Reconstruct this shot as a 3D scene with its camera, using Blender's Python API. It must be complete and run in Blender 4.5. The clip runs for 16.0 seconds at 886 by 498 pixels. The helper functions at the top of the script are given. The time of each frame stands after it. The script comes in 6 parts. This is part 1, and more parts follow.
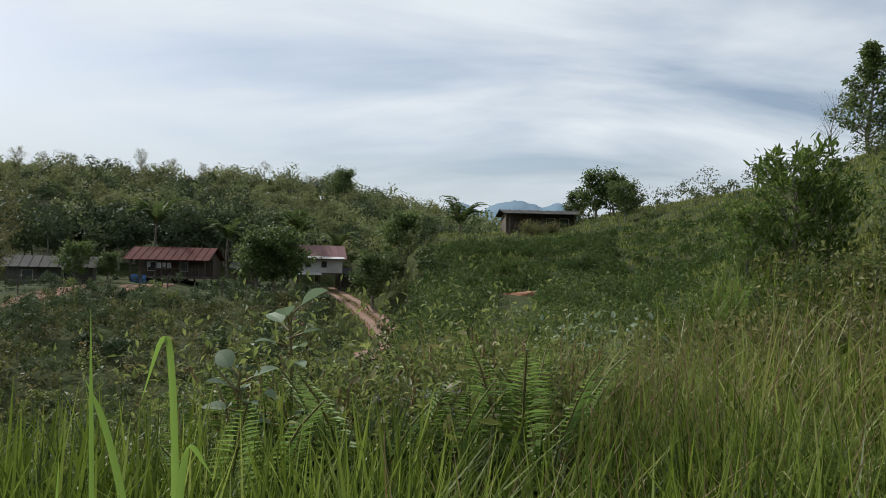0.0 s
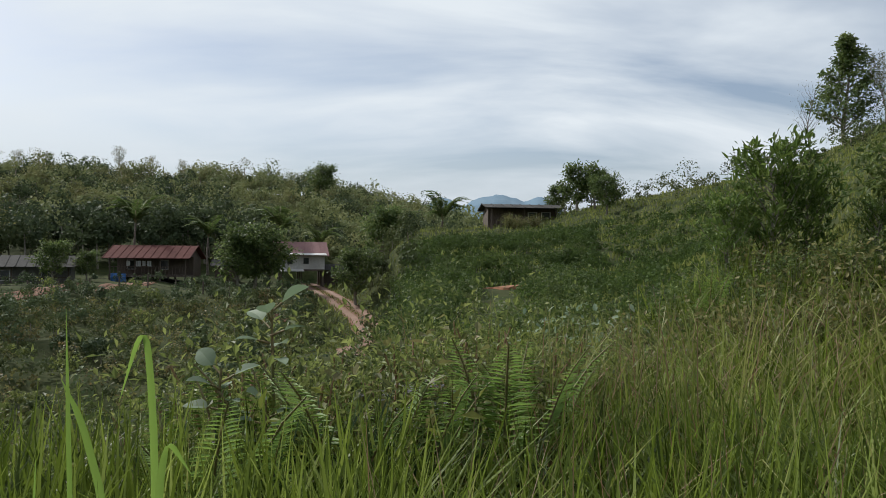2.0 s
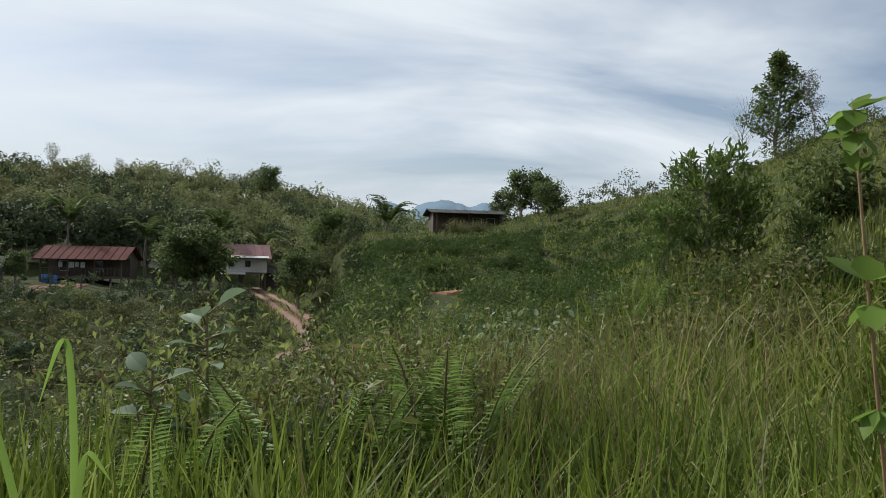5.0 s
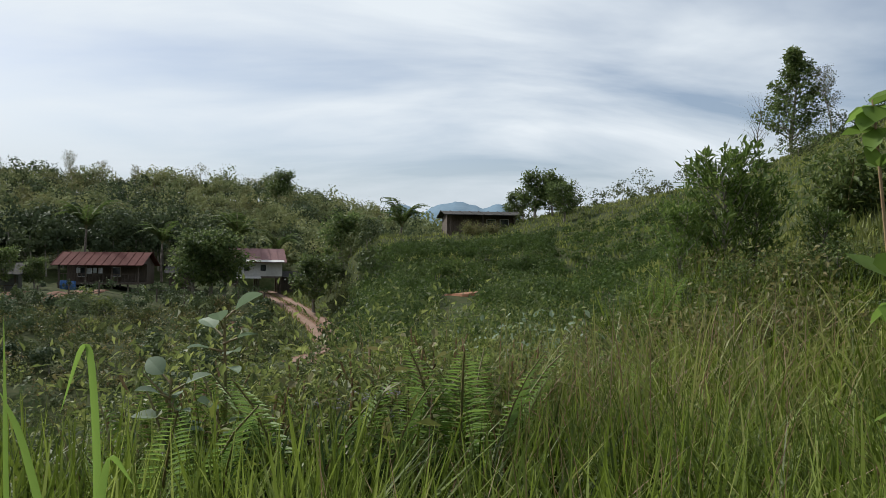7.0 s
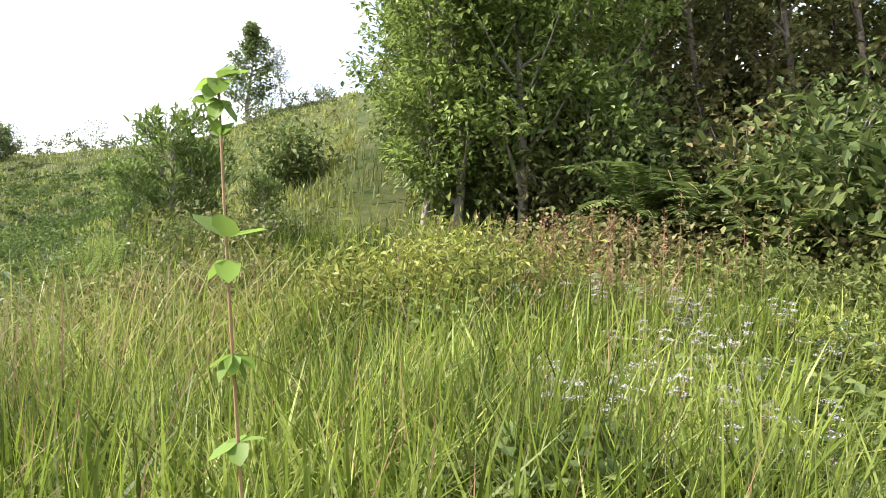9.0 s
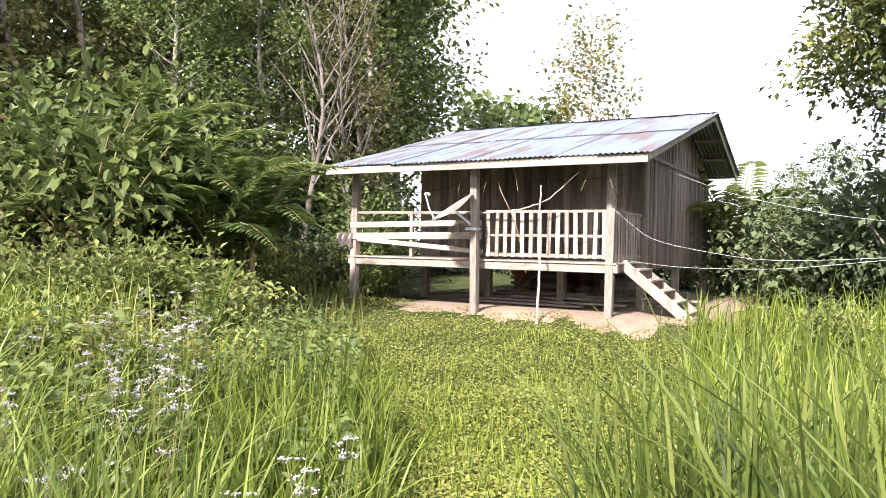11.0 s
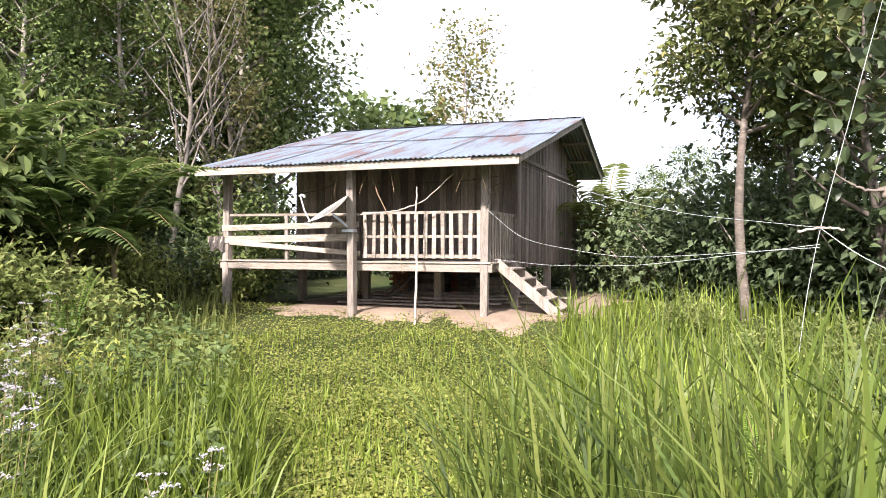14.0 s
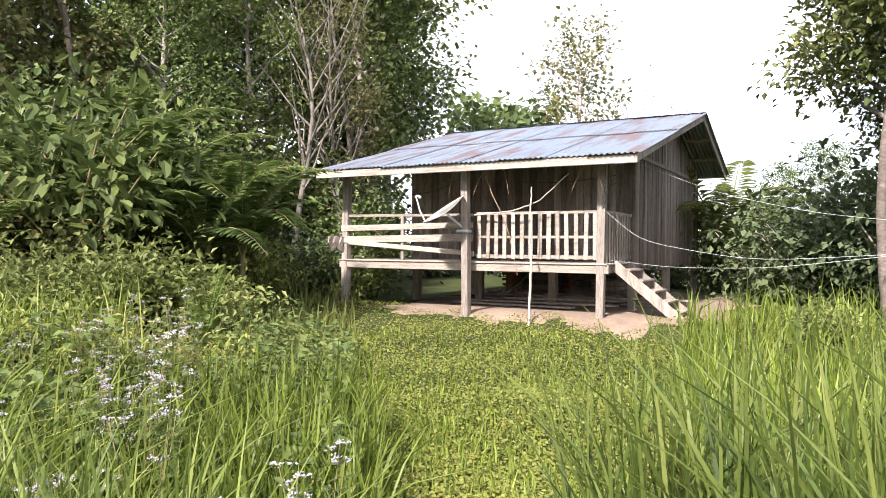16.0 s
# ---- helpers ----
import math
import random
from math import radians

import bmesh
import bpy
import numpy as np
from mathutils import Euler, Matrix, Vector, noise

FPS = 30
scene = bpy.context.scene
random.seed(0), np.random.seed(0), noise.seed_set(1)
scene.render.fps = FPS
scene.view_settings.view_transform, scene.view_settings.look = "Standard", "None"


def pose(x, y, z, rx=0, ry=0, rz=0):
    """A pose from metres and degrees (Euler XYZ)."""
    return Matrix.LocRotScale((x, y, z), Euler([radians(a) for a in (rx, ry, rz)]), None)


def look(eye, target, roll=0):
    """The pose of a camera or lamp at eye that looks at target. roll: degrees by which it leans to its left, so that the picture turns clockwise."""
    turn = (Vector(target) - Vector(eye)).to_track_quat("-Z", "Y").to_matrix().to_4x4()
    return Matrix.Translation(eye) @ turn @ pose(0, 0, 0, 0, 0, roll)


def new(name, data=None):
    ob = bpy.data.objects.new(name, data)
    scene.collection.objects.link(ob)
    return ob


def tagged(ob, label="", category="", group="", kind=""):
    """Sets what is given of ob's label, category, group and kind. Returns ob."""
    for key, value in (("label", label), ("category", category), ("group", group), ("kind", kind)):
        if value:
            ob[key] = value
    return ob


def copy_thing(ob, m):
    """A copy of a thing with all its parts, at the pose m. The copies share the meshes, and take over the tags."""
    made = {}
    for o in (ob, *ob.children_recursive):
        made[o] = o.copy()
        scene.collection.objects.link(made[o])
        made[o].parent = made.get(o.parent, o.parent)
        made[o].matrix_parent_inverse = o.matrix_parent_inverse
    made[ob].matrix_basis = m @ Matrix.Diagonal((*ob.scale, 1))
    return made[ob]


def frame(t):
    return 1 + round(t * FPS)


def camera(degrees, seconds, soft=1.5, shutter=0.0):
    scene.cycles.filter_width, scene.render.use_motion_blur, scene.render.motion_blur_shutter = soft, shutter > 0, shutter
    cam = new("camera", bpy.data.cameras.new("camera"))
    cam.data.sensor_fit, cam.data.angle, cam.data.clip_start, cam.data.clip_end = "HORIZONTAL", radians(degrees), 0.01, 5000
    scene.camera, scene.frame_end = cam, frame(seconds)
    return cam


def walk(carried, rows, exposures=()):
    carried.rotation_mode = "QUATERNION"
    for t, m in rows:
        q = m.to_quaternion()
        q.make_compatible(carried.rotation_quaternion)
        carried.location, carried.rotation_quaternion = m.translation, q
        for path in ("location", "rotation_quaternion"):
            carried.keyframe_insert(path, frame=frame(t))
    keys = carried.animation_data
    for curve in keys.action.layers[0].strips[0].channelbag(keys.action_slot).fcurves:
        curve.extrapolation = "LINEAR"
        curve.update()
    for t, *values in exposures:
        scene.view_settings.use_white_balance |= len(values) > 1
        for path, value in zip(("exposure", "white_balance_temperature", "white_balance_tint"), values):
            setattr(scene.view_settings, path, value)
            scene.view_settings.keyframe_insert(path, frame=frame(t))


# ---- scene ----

# ======== camera and walk ========
cam = camera(62.4, 16.0, soft=0.5, shutter=0.0)
ARM, EYE = 0.27, 1.65      # the phone is held out from the body's axis
# seconds, heading, pitch and lean in degrees
TURN = [
    (0, -130.23, 1.34, 1.22),
    (0.5, -130.93, 1.2, 0.77),
    (1, -130.47, 1.23, 0.61),
    (1.5, -130.44, 0.72, 0.49),
    (2, -128.85, 0.96, 0.53),
    (2.5, -127.75, 1.22, 1),
    (3, -127.52, 1.06, 1.16),
    (3.5, -127.35, 1.07, 0.98),
    (4, -125.8, 0.77, 1.06),
    (4.2, -124.93, 1.27, 1.2),
    (6.3, -124.42, 1.41, 1.14),
    (6.5, -124.75, 1.45, 1.05),
    (7, -125.66, 1.52, 0.48),
    (7.5, -123.76, 1.01, 1.02),
    (8, -116.65, -0.25, 1.78),
    (8.2, -110.04, -0.34, 1.92),
    (8.3, -106.24, -0.82, 2.04),
    (8.5, -100.48, -0.81, 1.37),
    (8.7, -93.91, -0.98, 1.85),
    (9, -85.02, -0.74, 1.84),
    (9.4, -71.82, -0.89, 1.53),
    (9.5, -68.4, -0.97, 1.55),
    (9.6, -64.89, -0.65, 1.82),
    (10, -52.49, -1.05, 1.87),
    (10.2, -46.81, -0.38, 1.52),
    (10.6, -37, -0.3, 1.3),
    (11.1, -28.6, -0.35, 1),
    (11.6, -22.6, -0.4, 0.75),
    (12, -19.9, -0.42, 0.6),
    (12.3, -19.37, -0.44, 0.56),
    (12.5, -19.61, -0.29, 0.6),
    (13, -19.84, -0.18, 0.65),
    (13.5, -19.96, 0.15, 0.6),
    (14, -20.64, -0.14, 0.18),
    (14.5, -21.64, -0.04, 0.21),
    (15, -23.29, -0.01, 0.15),
    (15.5, -26.68, 0.03, 0.17),
    (16, -29.37, -0.16, 0.43),
]


def heading_pose(t, head, pitch, lean):
    a, p = radians(head), radians(pitch)
    eye = Vector((ARM * math.sin(a), ARM * math.cos(a), EYE))
    way = Vector((math.sin(a) * math.cos(p), math.cos(a) * math.cos(p), math.sin(p)))
    return (t, look(eye, eye + way, lean))


walk(cam, [heading_pose(*r) for r in TURN],
     exposures=[(0.0, 0.08, 6130, 9), (7.5, 0.14, 6130, 9), (8.0, 0.25, 6200, 9), (8.5, 1.15, 6350, 11), (9.0, 1.9, 6450, 14), (9.5, 2.3, 6430, 17), (10.2, 2.27, 6330, 20), (12.3, 1.97, 6280, 21), (15.0, 1.95, 6280, 21), (16.0, 1.88, 6280, 21)])

# ======== sky and sun ========
SUN_HEAD, SUN_UP = 179.0, 41.0     # compass heading from +y and height, degrees
world = bpy.data.worlds.new("sky")
scene.world = world
world.use_nodes = True
wn, wl = world.node_tree.nodes, world.node_tree.links
wn.clear()
w_out = wn.new("ShaderNodeOutputWorld")
w_bg = wn.new("ShaderNodeBackground")
w_sky = wn.new("ShaderNodeTexSky")
w_sky.sky_type = "NISHITA"
w_sky.sun_disc = False
w_sky.sun_elevation = radians(SUN_UP)
w_sky.sun_rotation = radians(SUN_HEAD)
w_sky.dust_density = 2.0
w_bg.inputs["Strength"].default_value = 0.087
# thin cirrus: streaks laid on a high flat layer
w_co = wn.new("ShaderNodeTexCoord")
w_sep = wn.new("ShaderNodeSeparateXYZ")
wl.new(w_co.outputs["Generated"], w_sep.inputs[0])
w_up = wn.new("ShaderNodeMath"); w_up.operation = "MAXIMUM"; w_up.inputs[1].default_value = 0.0
wl.new(w_sep.outputs["Z"], w_up.inputs[0])
w_add = wn.new("ShaderNodeMath"); w_add.operation = "ADD"; w_add.inputs[1].default_value = 0.26
wl.new(w_up.outputs[0], w_add.inputs[0])
w_cmb = wn.new("ShaderNodeCombineXYZ")
for ax in ("X", "Y"):
    dv = wn.new("ShaderNodeMath"); dv.operation = "DIVIDE"
    wl.new(w_sep.outputs[ax], dv.inputs[0]); wl.new(w_add.outputs[0], dv.inputs[1])
    wl.new(dv.outputs[0], w_cmb.inputs[ax])
# streaks run across the valley view: stretched along one level direction
w_map = wn.new("ShaderNodeCombineXYZ")
for ax, vec, off in (("X", (-0.64 * 0.5, 0.77 * 0.5, 0), 4.3), ("Y", (-0.77 * 1.15, -0.64 * 1.15, 0), 2.2)):
    dt = wn.new("ShaderNodeVectorMath"); dt.operation = "DOT_PRODUCT"; dt.inputs[1].default_value = vec
    wl.new(w_cmb.outputs[0], dt.inputs[0])
    sh = wn.new("ShaderNodeMath"); sh.operation = "ADD"; sh.inputs[1].default_value = off
    wl.new(dt.outputs["Value"], sh.inputs[0]); wl.new(sh.outputs[0], w_map.inputs[ax])
w_n1 = wn.new("ShaderNodeTexNoise")
w_n1.inputs["Scale"].default_value = 1.7
w_n1.inputs["Detail"].default_value = 6.0
w_n1.inputs["Roughness"].default_value = 0.52
w_n1.inputs["Distortion"].default_value = 0.45
wl.new(w_map.outputs[0], w_n1.inputs["Vector"])
w_rmp = wn.new("ShaderNodeValToRGB")
w_rmp.color_ramp.elements[0].position, w_rmp.color_ramp.elements[0].color = 0.36, (0.16, 0.16, 0.16, 1)
w_rmp.color_ramp.elements[1].position, w_rmp.color_ramp.elements[1].color = 0.64, (1, 1, 1, 1)
wl.new(w_n1.outputs["Fac"], w_rmp.inputs[0])
w_mix = wn.new("ShaderNodeMix"); w_mix.data_type = "RGBA"
wl.new(w_rmp.outputs["Color"], w_mix.inputs["Factor"])
wl.new(w_sky.outputs[0], w_mix.inputs["A"])
w_mix.inputs["B"].default_value = (8.7, 9.0, 9.1, 1)
# haze whitens the sky towards the horizon
w_low = wn.new("ShaderNodeMapRange"); w_low.interpolation_type = "SMOOTHSTEP"
for key, val in (("From Min", 0.0), ("From Max", 0.2), ("To Min", 0.8), ("To Max", 0.0)):
    w_low.inputs[key].default_value = val
wl.new(w_up.outputs[0], w_low.inputs["Value"])
w_haze = wn.new("ShaderNodeMix"); w_haze.data_type = "RGBA"
wl.new(w_low.outputs[0], w_haze.inputs["Factor"])
wl.new(w_mix.outputs["Result"], w_haze.inputs["A"])
w_haze.inputs["B"].default_value = (5.6, 6.1, 6.5, 1)
wl.new(w_haze.outputs["Result"], w_bg.inputs["Color"])
wl.new(w_bg.outputs[0], w_out.inputs[0])

sun = new("sun", bpy.data.lights.new("sun", "SUN"))
sun.data.energy = 4.0
sun.data.angle = radians(4.0)
sun.data.color = (1.0, 0.95, 0.86)
_a, _e = radians(SUN_HEAD), radians(SUN_UP)
sun.matrix_world = look((0, 0, 60), (-math.sin(_a) * math.cos(_e) * 60, -math.cos(_a) * math.cos(_e) * 60, 60 - 60 * math.sin(_e)))

# ======== materials ========


def material(name, c1, c2, size=4.0, fine=40.0, rough=0.8, bump=0.3, metal=0.0, spread=0.0, by="object", stretch=(1, 1, 1), c3=None, spec=0.5):
    """Two colours mixed by coarse and fine noise in object space, with relief; spread varies the value from piece to piece."""
    m = bpy.data.materials.new(name)
    m.use_nodes = True
    n, l = m.node_tree.nodes, m.node_tree.links
    b = n["Principled BSDF"]
    co = n.new("ShaderNodeTexCoord")
    mp = n.new("ShaderNodeMapping")
    mp.inputs["Scale"].default_value = stretch
    l.new(co.outputs["Object"], mp.inputs["Vector"])
    big = n.new("ShaderNodeTexNoise"); big.inputs["Scale"].default_value = size; big.inputs["Detail"].default_value = 5
    sml = n.new("ShaderNodeTexNoise"); sml.inputs["Scale"].default_value = fine; sml.inputs["Detail"].default_value = 4
    l.new(mp.outputs[0], big.inputs["Vector"]); l.new(mp.outputs[0], sml.inputs["Vector"])
    av = n.new("ShaderNodeMath"); av.operation = "MULTIPLY_ADD"; av.inputs[1].default_value = 0.45
    l.new(sml.outputs["Fac"], av.inputs[0])
    hb = n.new("ShaderNodeMath"); hb.operation = "MULTIPLY"; hb.inputs[1].default_value = 0.55
    l.new(big.outputs["Fac"], hb.inputs[0]); l.new(hb.outputs[0], av.inputs[2])
    rp = n.new("ShaderNodeValToRGB")
    e = rp.color_ramp.elements
    e[0].position, e[0].color = 0.36, (*c1, 1)
    e[1].position, e[1].color = 0.64, (*c2, 1)
    if c3:
        x = e.new(0.57); x.color = (*c3, 1)
    l.new(av.outputs[0], rp.inputs[0])
    col = rp.outputs["Color"]
    if spread:
        hs = n.new("ShaderNodeHueSaturation")
        if by == "island":
            rn = n.new("ShaderNodeNewGeometry").outputs["Random Per Island"]
        else:
            rn = n.new("ShaderNodeObjectInfo").outputs["Random"]
        mr = n.new("ShaderNodeMapRange")
        mr.inputs["To Min"].default_value, mr.inputs["To Max"].default_value = 1 - spread, 1 + spread
        l.new(rn, mr.inputs["Value"]); l.new(mr.outputs[0], hs.inputs["Value"])
        l.new(col, hs.inputs["Color"]); col = hs.outputs["Color"]
    l.new(col, b.inputs["Base Color"])
    b.inputs["Roughness"].default_value = rough
    b.inputs["Metallic"].default_value = metal
    b.inputs["Specular IOR Level"].default_value = spec
    if bump:
        bp = n.new("ShaderNodeBump"); bp.inputs["Strength"].default_value = bump; bp.inputs["Distance"].default_value = 0.02
        l.new(sml.outputs["Fac"], bp.inputs["Height"]); l.new(bp.outputs[0], b.inputs["Normal"])
    return m


def leafy(name, stops, rough=0.5, through_light=0.3, patch=0.35, pick=0.6):
    """Leaf colour picked leaf by leaf from the stops, drifting in patches; thin enough to let light through."""
    stops = [(c[0] * 0.98, c[1] * 0.95, c[2] * 1.1) for c in stops]
    m = bpy.data.materials.new(name)
    m.use_nodes = True
    n, l = m.node_tree.nodes, m.node_tree.links
    b, out = n["Principled BSDF"], n["Material Output"]
    geo = n.new("ShaderNodeNewGeometry")
    co = n.new("ShaderNodeTexCoord")
    ob = n.new("ShaderNodeObjectInfo")
    nz = n.new("ShaderNodeTexNoise"); nz.inputs["Scale"].default_value = patch; nz.inputs["Detail"].default_value = 3
    l.new(co.outputs["Object"], nz.inputs["Vector"])
    a = n.new("ShaderNodeMath"); a.operation = "MULTIPLY_ADD"; a.inputs[1].default_value = pick
    l.new(geo.outputs["Random Per Island"], a.inputs[0])
    s = n.new("ShaderNodeMath"); s.operation = "MULTIPLY_ADD"; s.inputs[1].default_value = 1.9 - 1.33 * pick; s.inputs[2].default_value = -0.45 + 0.167 * pick
    l.new(nz.outputs["Fac"], s.inputs[0]); l.new(s.outputs[0], a.inputs[2])
    rp = n.new("ShaderNodeValToRGB")
    e = rp.color_ramp.elements
    e[0].position, e[0].color = 0.0, (*stops[0], 1)
    e[1].position, e[1].color = 1.0, (*stops[-1], 1)
    for i, c in enumerate(stops[1:-1]):
        x = e.new((i + 1) / (len(stops) - 1)); x.color = (*c, 1)
    l.new(a.outputs[0], rp.inputs[0])
    hs = n.new("ShaderNodeHueSaturation")
    mr = n.new("ShaderNodeMapRange"); mr.inputs["To Min"].default_value, mr.inputs["To Max"].default_value = 0.8, 1.2
    l.new(ob.outputs["Random"], mr.inputs["Value"]); l.new(mr.outputs[0], hs.inputs["Value"])
    l.new(rp.outputs["Color"], hs.inputs["Color"])
    l.new(hs.outputs["Color"], b.inputs["Base Color"])
    b.inputs["Roughness"].default_value = rough
    b.inputs["Specular IOR Level"].default_value = 0.22
    tr = n.new("ShaderNodeBsdfTranslucent")
    l.new(hs.outputs["Color"], tr.inputs["Color"])
    mx = n.new("ShaderNodeMixShader"); mx.inputs[0].default_value = through_light
    l.new(b.outputs[0], mx.inputs[1]); l.new(tr.outputs[0], mx.inputs[2]); l.new(mx.outputs[0], out.inputs["Surface"])
    return m


M_GROUND = material("grassy_earth", (0.022, 0.036, 0.009), (0.06, 0.075, 0.02), 0.5, 3.0, 0.98, 1.0, c3=(0.05, 0.055, 0.02), spec=0.1)
M_EARTH = material("red_earth", (0.125, 0.056, 0.03), (0.20, 0.10, 0.055), 0.8, 9.0, 0.95, 0.5)
M_SCAR = material("orange_subsoil", (0.20, 0.085, 0.04), (0.31, 0.145, 0.075), 1.5, 12.0, 0.95, 0.8)
M_RUT = material("worn_rut", (0.18, 0.105, 0.07), (0.26, 0.165, 0.115), 0.8, 9.0, 0.95, 0.4)
M_SAND = material("pale_dirt", (0.15, 0.105, 0.072), (0.24, 0.18, 0.125), 1.2, 14.0, 0.95, 0.5)
# distance haze is painted into this blue-grey base colour of wooded hills
M_MOUNT = material("haze_blue_forest", (0.10, 0.17, 0.23), (0.13, 0.20, 0.26), 0.01, 0.06, 1.0, 0.0)
WOODY = (9, 9, 1.2)
M_WOOD = material("weathered_wood", (0.145, 0.12, 0.096), (0.33, 0.285, 0.235), 1.5, 9.0, 0.85, 0.5, spread=0.25, stretch=WOODY)
M_WOODX = material("weathered_rail", (0.17, 0.14, 0.108), (0.37, 0.32, 0.26), 1.5, 9.0, 0.85, 0.5, spread=0.25, stretch=(1.2, 9, 9))
M_WALL = material("wall_board_wood", (0.095, 0.073, 0.058), (0.245, 0.20, 0.165), 1.2, 8.0, 0.88, 0.6, spread=0.5, stretch=WOODY)
M_BARK = material("grey_bark", (0.12, 0.10, 0.075), (0.30, 0.27, 0.22), 2.0, 14.0, 0.9, 0.8, stretch=(2, 2, 1))
M_PALE = material("pale_bark", (0.30, 0.27, 0.22), (0.56, 0.52, 0.45), 2.5, 16.0, 0.9, 0.6, stretch=(1, 1, 2), c3=(0.40, 0.33, 0.26))
M_TRUNK = material("mottled_grey_bark", (0.07, 0.06, 0.048), (0.22, 0.195, 0.16), 2.5, 16.0, 0.9, 0.6, stretch=(1, 1, 2), c3=(0.15, 0.12, 0.095))
M_STEM = material("green_stem", (0.10, 0.12, 0.03), (0.19, 0.13, 0.06), 6.0, 40.0, 0.7, 0.2)
M_CANOPY = leafy("dark_canopy_leaf", [(0.042, 0.068, 0.02), (0.085, 0.128, 0.034), (0.155, 0.205, 0.054), (0.24, 0.28, 0.08)], 0.5, 0.4)
M_SHINY = leafy("glossy_acacia_leaf", [(0.10, 0.15, 0.035), (0.18, 0.25, 0.052), (0.27, 0.34, 0.08)], 0.38, 0.45)
M_LIGHT = leafy("light_shrub_leaf", [(0.042, 0.07, 0.018), (0.09, 0.128, 0.031), (0.18, 0.22, 0.055)], 0.5, 0.42)
M_OLIVE = leafy("olive_leaf", [(0.06, 0.075, 0.022), (0.13, 0.145, 0.043), (0.21, 0.20, 0.065), (0.24, 0.17, 0.08)], 0.5, 0.4)
M_FRESH = leafy("fresh_shrub_leaf", [(0.07, 0.10, 0.027), (0.18, 0.22, 0.055), (0.33, 0.36, 0.10)], 0.5, 0.5)
M_YOUNG = leafy("young_acacia_leaf", [(0.05, 0.09, 0.02), (0.12, 0.185, 0.037), (0.22, 0.29, 0.06)], 0.4, 0.42)
M_VINE = leafy("green_vine_leaf", [(0.035, 0.065, 0.014), (0.075, 0.12, 0.024), (0.12, 0.175, 0.036)], 0.75, 0.38, 0.3, 0.4)
M_FERN = leafy("fern_green", [(0.045, 0.075, 0.02), (0.10, 0.15, 0.035), (0.19, 0.25, 0.06)], 0.6, 0.4)
M_BRIGHTFERN = leafy("bright_fern", [(0.10, 0.17, 0.03), (0.17, 0.27, 0.045), (0.24, 0.34, 0.07)], 0.5, 0.5)
M_RUSTY = leafy("rusty_seed", [(0.15, 0.085, 0.045), (0.26, 0.16, 0.08)], 0.8, 0.2)
M_REDSTEM = material("reddish_stem", (0.20, 0.10, 0.05), (0.26, 0.19, 0.08), 8.0, 50.0, 0.6, 0.1)
M_GRASS = leafy("long_grass", [(0.02, 0.036, 0.004), (0.075, 0.11, 0.012), (0.16, 0.22, 0.027), (0.33, 0.395, 0.085)], 0.45, 0.45, 0.8)
M_PALEGRASS = leafy("pale_grass", [(0.13, 0.165, 0.028), (0.24, 0.275, 0.06), (0.38, 0.38, 0.12)], 0.45, 0.4, 0.8)
M_GREYBARK = material("grey_dead_wood", (0.085, 0.072, 0.058), (0.19, 0.165, 0.135), 2.5, 16.0, 0.9, 0.6)
M_DRY = leafy("dry_stalk", [(0.22, 0.13, 0.06), (0.32, 0.22, 0.11), (0.42, 0.35, 0.2)])
M_COVER = leafy("ground_creeper", [(0.09, 0.115, 0.026), (0.17, 0.20, 0.045), (0.26, 0.27, 0.07)], 0.5, 0.42, 0.25)
M_CREEP = leafy("yellow_green_creeper", [(0.12, 0.15, 0.03), (0.22, 0.25, 0.045), (0.32, 0.33, 0.07)], 0.55, 0.35, 0.6)
M_FARLEAF = leafy("hill_forest_leaf", [(0.026, 0.042, 0.015), (0.068, 0.092, 0.028), (0.12, 0.145, 0.043), (0.17, 0.17, 0.055)], 0.7, 0.2, 0.16, 0.3)
M_HILL = leafy("hill_crown_leaf", [(0.07, 0.095, 0.04), (0.15, 0.18, 0.066), (0.23, 0.25, 0.088), (0.30, 0.29, 0.11)], 0.7, 0.25, 0.16, 0.15)
M_HILLPALE = leafy("pale_hill_crown_leaf", [(0.10, 0.11, 0.045), (0.17, 0.18, 0.065), (0.30, 0.29, 0.11)], 0.7, 0.3, 0.16, 0.15)
# own green of the dark hill crowns, reused to paint tree shade on shrubs
M_HILLDARK = leafy("dark_hill_and_shade_leaf", [(0.038, 0.058, 0.028), (0.08, 0.112, 0.042), (0.135, 0.17, 0.06)], 0.65, 0.22, 0.16, 0.2)
M_STRAP = leafy("dark_strap_leaf", [(0.03, 0.055, 0.02), (0.06, 0.10, 0.03), (0.10, 0.15, 0.045)], 0.22, 0.15, 1.5)
M_TEAK = leafy("leathery_leaf", [(0.03, 0.048, 0.02), (0.06, 0.085, 0.03), (0.12, 0.14, 0.06)], 0.35, 0.2, 0.8)
M_TUFT = leafy("broad_grass_leaf", [(0.04, 0.07, 0.013), (0.11, 0.155, 0.026), (0.22, 0.25, 0.06)], 0.45, 0.42, 1.5)
M_FRUIT = leafy("yellow_green_tree_leaf", [(0.04, 0.062, 0.017), (0.08, 0.105, 0.027), (0.14, 0.155, 0.045), (0.26, 0.225, 0.075)], 0.5, 0.3)
M_FLOWER = leafy("white_flower", [(0.34, 0.33, 0.30), (0.52, 0.50, 0.46)], 0.8, 0.3)
M_SILVER = leafy("pale_underleaf", [(0.14, 0.21, 0.10), (0.29, 0.36, 0.21)], 0.6, 0.35)

# ======== helpers for meshes ========
RNG = np.random.default_rng(7)


